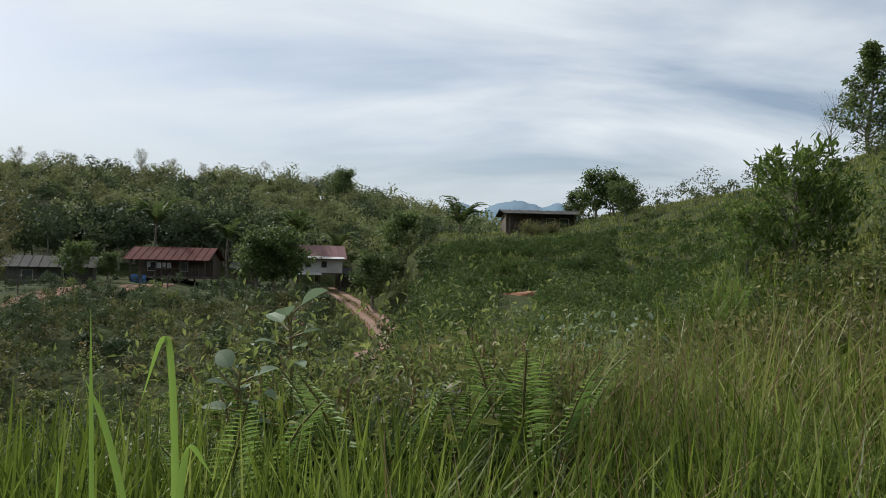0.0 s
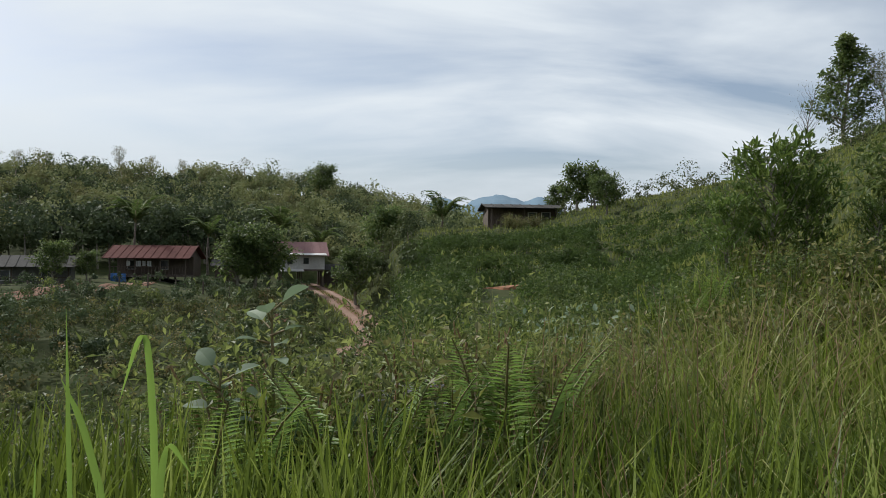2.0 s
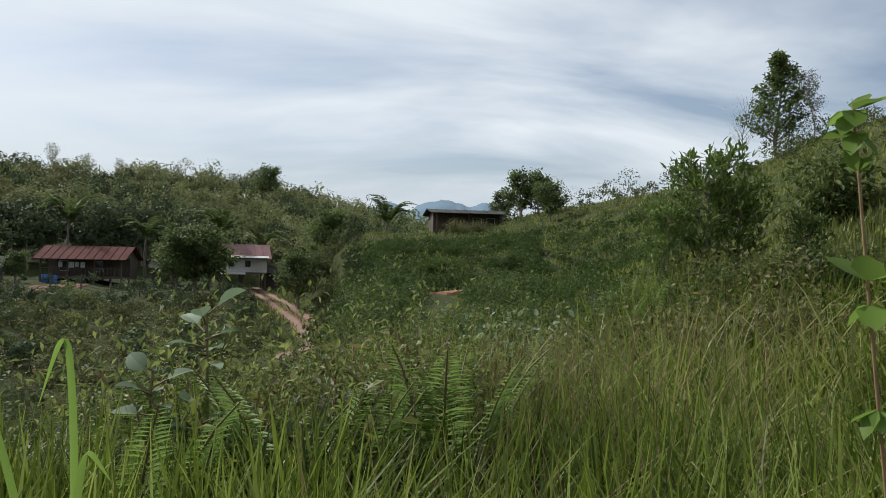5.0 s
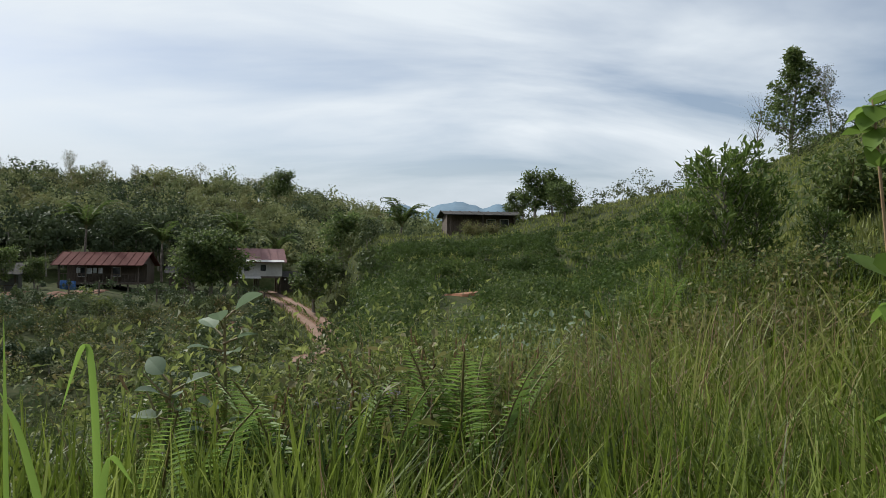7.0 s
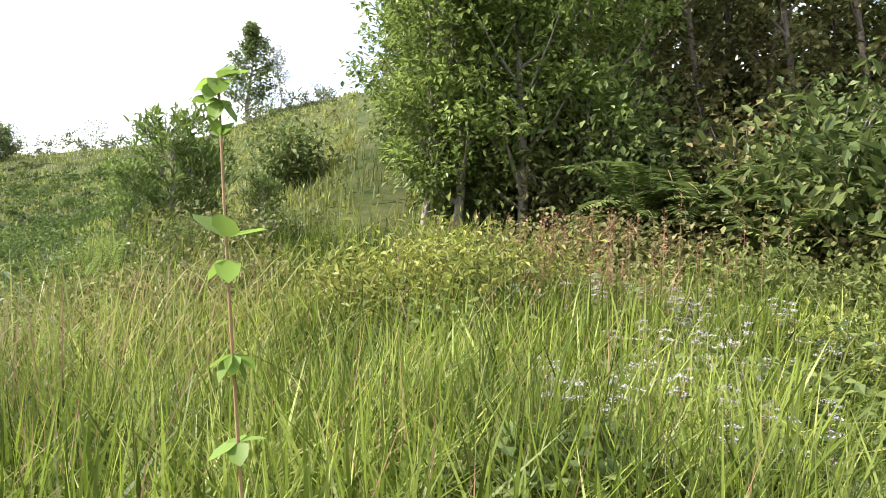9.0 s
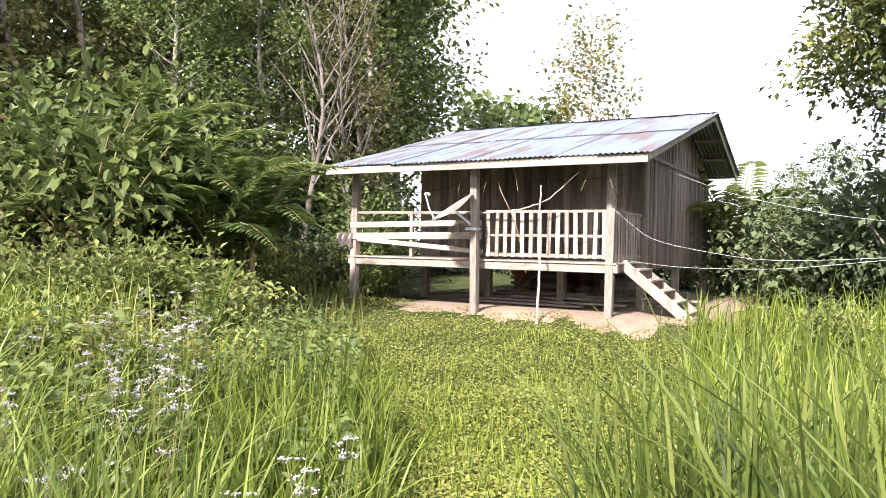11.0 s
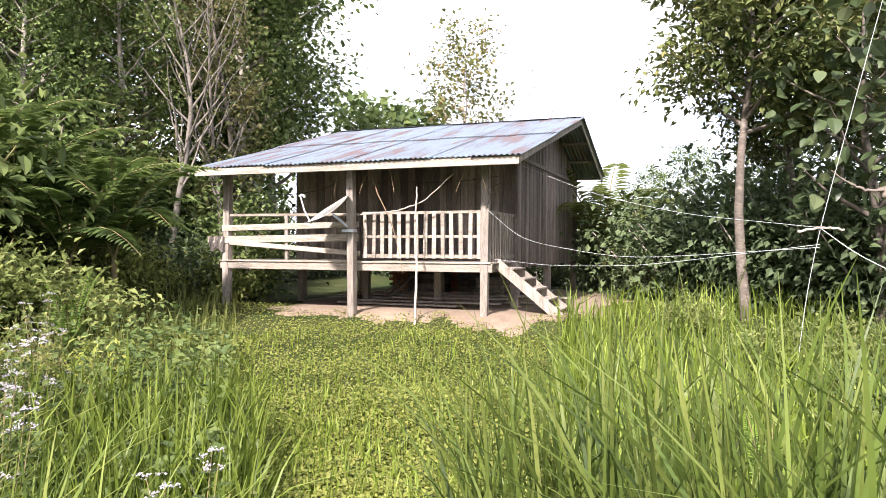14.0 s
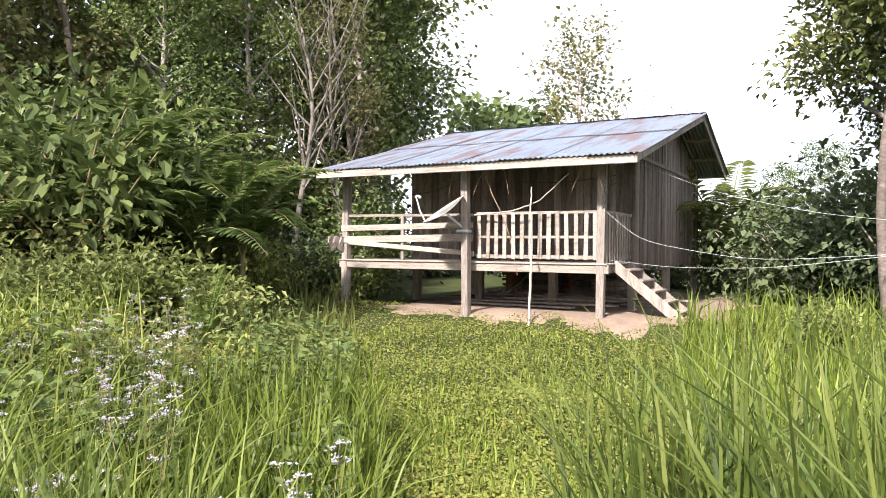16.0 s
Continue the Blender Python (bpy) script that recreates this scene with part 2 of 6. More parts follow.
def mesh_object(name, verts, faces, mat, parent=None, smooth=False):
    me = bpy.data.meshes.new(name)
    verts = np.asarray(verts, dtype=np.float32).reshape(-1, 3)
    faces = np.asarray(faces, dtype=np.int32)
    k = faces.shape[1]
    me.vertices.add(len(verts)); me.vertices.foreach_set("co", verts.ravel())
    me.loops.add(faces.size); me.loops.foreach_set("vertex_index", faces.ravel())
    me.polygons.add(len(faces))
    me.polygons.foreach_set("loop_start", np.arange(0, faces.size, k, dtype=np.int32))
    me.polygons.foreach_set("use_smooth", np.full(len(faces), smooth, dtype=bool))
    me.update(calc_edges=True)
    me.validate()
    me.materials.append(mat)
    ob = new(name, me)
    if parent is not None:
        ob.parent = parent
    return ob


def part(name, bm, mat, parent, label=""):
    me = bpy.data.meshes.new(name)
    bm.to_mesh(me); bm.free()
    me.materials.append(mat)
    ob = new(name, me)
    ob.parent = parent
    return tagged(ob, label)


def box_bm(x0, y0, z0, x1, y1, z1, bev=0.006):
    bm = bmesh.new()
    bmesh.ops.create_cube(bm, size=1)
    for v in bm.verts:
        v.co = Vector(((x0 + x1) / 2 + v.co.x * (x1 - x0), (y0 + y1) / 2 + v.co.y * (y1 - y0), (z0 + z1) / 2 + v.co.z * (z1 - z0)))
    if bev:
        bmesh.ops.bevel(bm, geom=bm.edges[:], offset=bev, segments=1, affect="EDGES")
    return bm


def bar_bm(a, b, w, h, bev=0.005, jit=0.0, twist=0.0):
    """A squared timber from a to b, w wide and h high, ends slightly out of true."""
    a, b = Vector(a), Vector(b)
    d = (b - a)
    bm = bmesh.new()
    bmesh.ops.create_cube(bm, size=1)
    q = d.to_track_quat("X", "Z").to_matrix().to_4x4() @ Matrix.Rotation(twist, 4, "X")
    m = Matrix.Translation((a + b) / 2) @ q
    for v in bm.verts:
        v.co = Vector((v.co.x * d.length, v.co.y * w, v.co.z * h))
        if jit:
            v.co += Vector((0, random.uniform(-jit, jit), random.uniform(-jit, jit)))
    if bev:
        bmesh.ops.bevel(bm, geom=bm.edges[:], offset=bev, segments=1, affect="EDGES")
    bm.transform(m)
    return bm


def tube(points, radii, sides=6):
    """Rings round a line of points: vertices and quads."""
    P = np.asarray(points, float); R = np.asarray(radii, float)
    n = len(P)
    T = np.gradient(P, axis=0); T /= np.linalg.norm(T, axis=1)[:, None] + 1e-9
    ref = np.where(np.abs(T[:, 2:3]) > 0.9, [[1.0, 0, 0]], [[0, 0, 1.0]])
    U = np.cross(T, ref); U /= np.linalg.norm(U, axis=1)[:, None] + 1e-9
    V = np.cross(T, U)
    a = np.linspace(0, 2 * np.pi, sides, endpoint=False)
    ring = np.cos(a)[None, :, None] * U[:, None] + np.sin(a)[None, :, None] * V[:, None]
    v = (P[:, None] + ring * R[:, None, None]).reshape(-1, 3)
    i, j = np.meshgrid(np.arange(n - 1), np.arange(sides), indexing="ij")
    j2 = (j + 1) % sides
    f = np.stack([i * sides + j, i * sides + j2, (i + 1) * sides + j2, (i + 1) * sides + j], -1).reshape(-1, 4)
    return v, f


def join(pieces):
    vs, fs, o = [], [], 0
    for v, f in pieces:
        vs.append(v); fs.append(np.asarray(f) + o); o += len(v)
    return np.concatenate(vs), np.concatenate(fs)


# a leaf lies along +x, one unit long, folded on its midrib
LEAF_V = np.array([(0, 0, 0), (0.3, 0.24, 0.05), (0.72, 0.19, 0.0), (1, 0, -0.1), (0.72, -0.19, 0.0), (0.3, -0.24, 0.05)])
LEAF_F = np.array([(0, 3, 2, 1), (0, 5, 4, 3)])
TUFT_V = np.array([(0, 0, 0), (0.45, 0.34, 0.08), (1, 0, -0.12), (0.45, -0.34, 0.08)])
TUFT_F = np.array([(0, 3, 2, 1)])
# a broad oval leaf, cupped along its midrib and drooping to the tip
_u = np.linspace(0, 1, 7)
_w = 0.33 * np.sin(np.pi * _u ** 0.8) ** 0.8
OVAL_V = np.concatenate([np.stack([_u, _w, 0.10 * np.abs(_w) * 3 - 0.22 * _u ** 2], -1), np.stack([_u, 0 * _u, -0.22 * _u ** 2], -1), np.stack([_u, -_w, 0.10 * _w * 3 - 0.22 * _u ** 2], -1)])
OVAL_F = np.array([(r * 7 + i, (r + 1) * 7 + i, (r + 1) * 7 + i + 1, r * 7 + i + 1) for r in range(2) for i in range(6)])


def frames_from(ahead, up):
    x = ahead / (np.linalg.norm(ahead, axis=1)[:, None] + 1e-9)
    y = np.cross(up, x); y /= np.linalg.norm(y, axis=1)[:, None] + 1e-9
    z = np.cross(x, y)
    return np.stack([x, y, z], -1)


def scatter(tv, tf, pos, rot, size, wide=None):
    """Copies of a small piece, each turned and sized, as vertices and faces."""
    n = len(pos)
    t = np.repeat(tv[None], n, 0) * np.reshape(size, (-1, 1, 1))
    if wide is not None:
        t[:, :, 1] *= np.reshape(wide, (-1, 1))
    v = np.einsum("nij,nkj->nki", rot, t) + pos[:, None]
    f = tf[None] + (np.arange(n) * len(tv))[:, None, None]
    return v.reshape(-1, 3), f.reshape(-1, tf.shape[1])


def leaves_at(pos, out, size, rng, droop=0.25, tmpl="leaf", wide=1.0, jitter=0.6):
    n = len(pos)
    ah = out + rng.normal(0, jitter, (n, 3)); ah[:, 2] -= droop
    up = np.tile([0, 0, 1.0], (n, 1)) + rng.normal(0, 0.35, (n, 3))
    rot = frames_from(ah, up)
    s = size * rng.uniform(0.65, 1.3, n)
    tv, tf = {"leaf": (LEAF_V, LEAF_F), "oval": (OVAL_V, OVAL_F)}.get(tmpl, (TUFT_V, TUFT_F))
    return scatter(tv, tf, pos, rot, s, np.full(n, wide))

# ======== the lie of the land ========


def smooth01(x):
    x = np.clip(x, 0, 1)
    return x * x * (3 - 2 * x)


ROAD = [(-29.0, -30.5, -3.7), (-34.2, -32.6, -3.6), (-41.0, -41.0, -2.9), (-47.5, -51.0, -2.1), (-56.2, -64.2, -1.45), (-60.0, -70.0, -1.3)]


def road_at(x, y):
    """Distance from the road's middle line and the road's height there."""
    best = np.full(np.shape(x), 1e9); zz = np.zeros(np.shape(x))
    for (x0, y0, z0), (x1, y1, z1) in zip(ROAD[:-1], ROAD[1:]):
        dx, dy = x1 - x0, y1 - y0
        s = np.clip(((x - x0) * dx + (y - y0) * dy) / (dx * dx + dy * dy), 0, 1)
        d = np.hypot(x - x0 - s * dx, y - y0 - s * dy)
        z = z0 + s * (z1 - z0)
        zz = np.where(d < best, z, zz); best = np.minimum(best, d)
    return best, zz


def land(x, y):
    """Height of the ground: a valley to the south-west, a grassy ridge, a wooded slope to the west, level ground round the house."""
    x, y = np.asarray(x, float), np.asarray(y, float)
    d = np.hypot(x, y)
    a = np.degrees(np.arctan2(x, y))
    valley = np.interp(d, [0, 3, 6, 10, 20, 36, 50, 66, 72, 95, 150, 200, 400], [0, -0.05, -0.5, -1.8, -4.4, -6.2, -4.0, -2.1, -1.3, 0.0, 15.5, 18.5, 10])
    k = np.interp(a, [-136, -125, -112, -98], [0.42, 0.55, 0.85, 1.32])
    ridge = np.interp(d, [0, 3, 8, 15, 27, 45, 60, 76, 130, 400], [0, -0.05, -0.35, -0.1, 0.9, 4.2, 7.6, 9.4, 6, 0]) * k
    ridge = ridge + np.interp(d, [0, 5, 8, 13, 25, 45], [0, 0.1, 0.7, 1.6, 1.3, 0]) * smooth01((a + 119) / 14.0)
    wood = np.interp(d, [0, 5, 9, 13, 20, 40, 80, 200], [0, 0.15, 0.5, 1.3, 4.2, 10, 17, 14])
    level = np.interp(d, [0, 5, 10.5, 12.8, 15, 26, 45, 120, 400], [0, 0.02, 0.1, 0.28, 0.5, 0.6, -0.5, -6, -8])
    v2r = smooth01((a + 136.5 - np.interp(d, [80, 112], [0, 7])) / 6.0)
    valley = np.where(d > 95, valley * np.interp(a, [-170, -146, -138, -130], [0.92, 1.0, 0.92, 0.6]), valley)
    r2w = smooth01((a + 104) / 16.0)
    w2l = smooth01((a + 62) / 30.0)
    z = valley * (1 - v2r) + ridge * v2r
    z = z * (1 - r2w) + wood * r2w
    z = z * (1 - w2l) + level * w2l
    back = smooth01((a - 120) / 55.0)          # behind the walker the level ground turns into the valley side
    z = z * (1 - back) + valley * back
    rough = 0.12 * np.sin(x * 0.9 + 1.3 * np.sin(y * 0.37)) * np.sin(y * 0.8 + 0.6) + 0.05 * np.sin(2.1 * x + y) * np.sin(1.7 * y - x)
    far = np.clip((d - 6) / 25, 0, 1)
    z = z + rough * (0.25 + 1.6 * far) + far * 0.5 * np.sin(x * 0.21 + 2) * np.sin(y * 0.17)
    rd, rz = road_at(x, y)
    w = smooth01((rd - 1.9) / 2.6)
    z = rz * (1 - w) + z * w
    # levelled yard under the house
    hx = np.maximum(np.abs(x + 6.1) - 3.6, 0); hy = np.maximum(np.abs(y - 16.5) - 4.35, 0)
    w = smooth01(np.hypot(hx, hy) / 1.0)
    z = 0.5 * (1 - w) + z * w
    return z


def polar_sheet(r, a):
    rings, steps = len(r), len(a)
    a = np.radians(a)
    R, A = np.meshgrid(r, a, indexing="ij")
    X, Y = R * np.sin(A), R * np.cos(A)
    Z = land(X, Y)
    i, j = np.meshgrid(np.arange(rings - 1), np.arange(steps - 1), indexing="ij")
    f = np.stack([i * steps + j, i * steps + j + 1, (i + 1) * steps + j + 1, (i + 1) * steps + j], -1).reshape(-1, 4)
    return np.stack([X, Y, Z], -1).reshape(-1, 3), f[:, ::-1]


# fine rings and spokes where the slopes are seen, coarse behind and far away
span = [(0.02, 2.5, 10), (2.5, 30, 62), (30, 110, 88), (110, 200, 24), (200, 4200, 18)]
rad = np.concatenate([np.geomspace(a, b, n, endpoint=False) for a, b, n in span] + [[4200.0]])
ang = np.concatenate([np.linspace(-180, -172, 4, endpoint=False), np.linspace(-172, -90, 140, endpoint=False), np.linspace(-90, 20, 66, endpoint=False), np.linspace(20, 180, 30)])
gv, gf = polar_sheet(rad, ang)
ground = mesh_object("ground", gv, gf, M_GROUND, smooth=True)
tagged(ground, "uneven grassy ground falling into a valley", "ground", kind="structure")


def far_mountain(name, head, spread, dist, peaks, label):
    a = np.radians(np.linspace(head - spread, head + spread, 90))
    u = np.linspace(-1, 1, 90)
    top = np.zeros(90)
    for c, w, h in peaks:
        top = np.maximum(top, h * np.exp(-((u - c) / w) ** 2))
    top += np.array([noise.fractal(Vector((x * 9, dist * 0.01, 0)), 0.8, 2.0, 5) for x in u]) * 0.035 * top.max()
    rows = []
    for s, zf in ((0, -0.3), (0.12, 0.45), (0.2, 0.8), (0.28, 1.0), (0.5, 0.4), (0.7, -0.3)):
        r = dist * (1 + s)
        rows.append(np.stack([r * np.sin(a), r * np.cos(a), top * zf if zf > 0 else np.full(90, -60.0)], -1))
    v = np.concatenate(rows)
    i, j = np.meshgrid(np.arange(5), np.arange(89), indexing="ij")
    f = np.stack([i * 90 + j, i * 90 + j + 1, (i + 1) * 90 + j + 1, (i + 1) * 90 + j], -1).reshape(-1, 4)
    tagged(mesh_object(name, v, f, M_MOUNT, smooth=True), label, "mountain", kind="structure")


# both take their blue from the material, where the haze is painted in
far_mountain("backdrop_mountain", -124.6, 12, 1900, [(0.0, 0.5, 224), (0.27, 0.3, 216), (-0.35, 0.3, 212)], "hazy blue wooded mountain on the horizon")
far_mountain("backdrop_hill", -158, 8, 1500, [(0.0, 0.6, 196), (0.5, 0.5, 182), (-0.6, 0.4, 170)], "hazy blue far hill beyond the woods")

# road: a strip of red earth with two worn ruts
rp = np.array(ROAD)
seg = np.concatenate([[0], np.cumsum(np.hypot(*np.diff(rp[:, :2], axis=0).T))])
tt = np.linspace(0, seg[-1], 120)
rx, ry = np.interp(tt, seg, rp[:, 0]), np.interp(tt, seg, rp[:, 1])
tx, ty = np.gradient(rx), np.gradient(ry)
tl = np.hypot(tx, ty); nx, ny = -ty / tl, tx / tl


def road_strip(name, off, half, lift, mat, wob):
    cols = np.linspace(-half, half, 9)
    w = 1 + wob * np.sin(tt * 0.7 + off) + 0.5 * wob * np.sin(tt * 1.9)
    X = rx[:, None] + nx[:, None] * (off + cols[None] * w[:, None]); Y = ry[:, None] + ny[:, None] * (off + cols[None] * w[:, None])
    Z = land(X, Y) + lift
    v = np.stack([X, Y, Z], -1).reshape(-1, 3)
    i, j = np.meshgrid(np.arange(119), np.arange(8), indexing="ij")
    f = np.stack([i * 9 + j, i * 9 + j + 1, (i + 1) * 9 + j + 1, (i + 1) * 9 + j], -1).reshape(-1, 4)
    return mesh_object(name, v, f, mat, smooth=True)


road = tagged(road_strip("road", 0, 1.3, 0.03, M_EARTH, 0.05), "unpaved red earth track with two wheel ruts", "road", kind="structure")
for o in (-0.72, 0.72):
    rut = road_strip("rut", o, 0.3, 0.05, M_RUT, 0.15)
    rut.parent = road

# ======== the stilt house ========
XL, XR, YF, ZE, YP, ZP, YB, ZB = -9.12, -2.96, 11.17, 3.08, 16.79, 4.56, 20.08, 3.51
DECK, X1, X3, YD, YW, XW0, YR = 1.40, -8.93, -3.74, 11.98, 13.73, -8.5, 19.88
house = tagged(new("stilt_house"), "weathered grey wooden stilt house with rusty metal roof and open verandah", "house")

M_ROOF = bpy.data.materials.new("corrugated_metal")
M_ROOF.use_nodes = True
_n, _l = M_ROOF.node_tree.nodes, M_ROOF.node_tree.links
_b = _n["Principled BSDF"]
_co = _n.new("ShaderNodeTexCoord")
_mp = _n.new("ShaderNodeMapping"); _mp.inputs["Scale"].default_value = (2.2, 0.35, 0.35)
_l.new(_co.outputs["Object"], _mp.inputs["Vector"])
_nz = _n.new("ShaderNodeTexNoise"); _nz.inputs["Scale"].default_value = 1.6; _nz.inputs["Detail"].default_value = 8; _nz.inputs["Roughness"].default_value = 0.65
_l.new(_mp.outputs[0], _nz.inputs["Vector"])
_rp = _n.new("ShaderNodeValToRGB")
for _p, _c in ((0.0, (0.115, 0.15, 0.185)), (0.46, (0.155, 0.19, 0.225)), (0.55, (0.12, 0.13, 0.15)), (0.60, (0.13, 0.085, 0.08)), (0.8, (0.10, 0.055, 0.045))):
    _e = _rp.color_ramp.elements.new(_p); _e.color = (*_c, 1)
_l.new(_nz.outputs["Fac"], _rp.inputs[0])
_l.new(_rp.outputs["Color"], _b.inputs["Base Color"])
_b.inputs["Metallic"].default_value = 0.2
_b.inputs["Roughness"].default_value = 0.5


def corrugated(x0, x1, ya, za, yb, zb, rows=6, pitch=0.09, amp=0.013):
    n = int((x1 - x0) / pitch * 6)
    xs = np.linspace(x0, x1, n)
    s = np.linspace(0, 1, rows)
    w = amp * np.cos(xs / pitch * 2 * np.pi)
    X = np.repeat(xs[None], rows, 0)
    Y = ya + (yb - ya) * s[:, None] + 0 * X
    Z = za + (zb - za) * s[:, None] + w[None] + 0 * X
    i, j = np.meshgrid(np.arange(rows - 1), np.arange(n - 1), indexing="ij")
    f = np.stack([i * n + j, i * n + j + 1, (i + 1) * n + j + 1, (i + 1) * n + j], -1).reshape(-1, 4)
    top = np.stack([X, Y, Z], -1).reshape(-1, 3)
    m = len(top)
    low = top - [0, 0, 0.004]
    return np.concatenate([top, low]), np.concatenate([f, f[:, ::-1] + m])


def on_front(y):
    return ZE + (ZP - ZE) * (y - YF) / (YP - YF)


def on_back(y):
    return ZP + (ZB - ZP) * (y - YP) / (YB - YP)


roof = new("roof"); roof.parent = house
tagged(roof, "blue-grey corrugated metal roof with rust streaks")
# sheets about 0.8 m wide in two runs down the front slope, each lapping the next
nsheet = 8
wsh = (XR - XL) / nsheet
for i in range(nsheet):
    x0 = XL + i * wsh
    lift = 0.012 * (i % 2)
    ym = YF + (YP - YF) * 0.47
    dy = random.uniform(-0.04, 0.03)
    for (ya, yb, up) in ((YF + dy, ym + 0.12, 0.0), (ym, YP + 0.03, 0.02)):
        sv, sf = corrugated(x0 - 0.03, x0 + wsh + 0.03, ya, on_front(ya) + lift + up, yb, on_front(yb) + lift + up)
        mesh_object("roof_sheet", sv, sf, M_ROOF, roof)
    sv, sf = corrugated(x0 - 0.03, x0 + wsh + 0.03, YP - 0.03, ZP + lift + 0.02, YB, ZB + lift)
    mesh_object("roof_sheet", sv, sf, M_ROOF, roof)
bm = bmesh.new()
for sgn in (-1, 1):
    vs = [bm.verts.new(c) for c in ((XL, YP, ZP + 0.05), (XR, YP, ZP + 0.05), (XR, YP + sgn * 0.16, ZP + 0.02), (XL, YP + sgn * 0.16, ZP + 0.02))]
    bm.faces.new(vs)
part("ridge_cap", bm, M_ROOF, roof)


def timber(name, a, b, w, h, mat=None, parent=None, jit=0.004, label=""):
    return part(name, bar_bm(a, b, w, h, 0.006, jit), mat or M_WOOD, parent or house, label)


# fascia, bargeboards, purlins and rafters
timber("fascia", (XL + 0.02, YF + 0.05, ZE - 0.08), (XR - 0.02, YF + 0.05, ZE - 0.08), 0.03, 0.13, M_WOODX)
for x in (XL + 0.05, XR - 0.05):
    timber("bargeboard", (x, YF + 0.03, ZE - 0.07), (x, YP, ZP - 0.07), 0.03, 0.14)
    timber("bargeboard", (x, YP, ZP - 0.07), (x, YB - 0.03, ZB - 0.07), 0.03, 0.14)
for k in range(1, 6):
    y = YF + (YP - YF) * k / 6
    timber("purlin", (XL + 0.08, y, on_front(y) - 0.05), (XR - 0.08, y, on_front(y) - 0.05), 0.05, 0.06, M_WOODX)
for k in range(0, 4):
    y = YP + 0.1 + (YB - YP - 0.2) * k / 3
    timber("purlin", (XL + 0.08, y, on_back(y) - 0.05), (XR - 0.08, y, on_back(y) - 0.05), 0.05, 0.06, M_WOODX)

# posts
for x, y, top, foot, lean in ((X1, YD, on_front(YD) - 0.1, 0.4, 0.03), (-6.11, 11.63, on_front(11.63) - 0.1, 0.0, -0.05), (X3, YD, on_front(YD) - 0.1, 0.4, 0.03)):
    timber("verandah_post", (x - lean, y, foot), (x, y, top), 0.13, 0.13, jit=0.008)
timber("eave_beam", (XL + 0.15, YD, on_front(YD) - 0.12), (XR - 0.15, YD, on_front(YD) - 0.12), 0.06, 0.1, M_WOODX)
for x in (XW0 + 0.08, -6.9, -5.3, XW0 + 4.77):
    for y in (YW + 0.1, 16.6, YR - 0.1):
        timber("stilt", (x, y, 0.35), (x, y, DECK - 0.16), 0.15, 0.15, jit=0.008)

# floor: joists, edge beams, boards of the verandah
timber("edge_beam", (X1 - 0.15, YD - 0.02, DECK - 0.1), (X3 + 0.12, YD - 0.02, DECK - 0.1), 0.07, 0.14, M_WOODX)
timber("edge_beam", (X3, YD + 0.02, DECK - 0.11), (X3, YW, DECK - 0.11), 0.07, 0.12)
timber("edge_beam", (X1, YD + 0.02, DECK - 0.11), (X1, YW, DECK - 0.11), 0.07, 0.12)
for k in range(7):
    x = X1 + 0.5 + k * 0.72
    timber("joist", (x, YD + 0.03, DECK - 0.12), (x, YR, DECK - 0.12), 0.06, 0.1)
y = YD - 0.09
while y < YW:
    part("floor_board", bar_bm((X1 - 0.12 + random.uniform(-0.03, 0.03), y + 0.08, DECK - 0.016), (X3 + 0.1, y + 0.08, DECK - 0.016), 0.15, 0.028, 0.004), M_WOODX, house)
    y += 0.162
bm = box_bm(XW0, YW + 0.05, DECK - 0.05, X3 + 0.05, YR, DECK - 0.01)
part("room_floor", bm, M_WOODX, house)


def board_wall(axis, fixed, a0, a1, z0, ztop, name, step=0.165, out=1):
    """Upright boards, each its own width and lean, over a dark backing."""
    a = a0
    w = new(name); w.parent = house
    while a < a1 - 0.02:
        wd = min(step * random.uniform(0.75, 1.2), a1 - a)
        zt0, zt1 = ztop(a), ztop(a + wd)
        dz = random.uniform(-0.06, 0.04); t = 0.018; off = random.uniform(0, 0.02) * out
        bm = bmesh.new()
        loop = []
        for (p, z) in ((a + 0.005, z0 + dz), (a + wd - 0.006, z0 + dz), (a + wd - 0.006, zt1), (a + 0.005, zt0)):
            loop.append((p, z))
        fv, bv = [], []
        for p, z in loop:
            fv.append(bm.verts.new((p, fixed + off, z) if axis == "x" else (fixed + off, p, z)))
            bv.append(bm.verts.new((p, fixed + off - t * out, z) if axis == "x" else (fixed + off - t * out, p, z)))
        bm.faces.new(fv); bm.faces.new(bv[::-1])
        for i in range(4):
            bm.faces.new((fv[i], bv[i], bv[(i + 1) % 4], fv[(i + 1) % 4]))
        bmesh.ops.recalc_face_normals(bm, faces=bm.faces[:])
        part("wall_board", bm, M_WALL, w)
        a += wd
    return w


XWR = X3 + 0.08
board_wall("x", YW, XW0, XWR, DECK - 0.02, lambda a: on_front(YW) - 0.05, "front_wall", out=-1)
board_wall("y", XWR, YW, YR, DECK - 0.12, lambda a: (on_front(a) if a < YP else on_back(a)) - 0.06, "gable_wall")
board_wall("y", XW0, YW, YR, DECK - 0.1, lambda a: (on_front(a) if a < YP else on_back(a)) - 0.06, "side_wall", out=-1)
board_wall("x", YR, XW0, XWR, DECK - 0.1, lambda a: on_back(YR) - 0.05, "rear_wall", 0.2)
bm = box_bm(XW0 + 0.03, YW + 0.03, DECK, XWR - 0.04, YR - 0.04, 3.2, 0)

part("inner_lining", bm, M_WALL, house)
timber("wall_plate", (XWR + 0.03, YW, 3.36), (XWR + 0.03, YR - 0.02, 3.36), 0.03, 0.07)

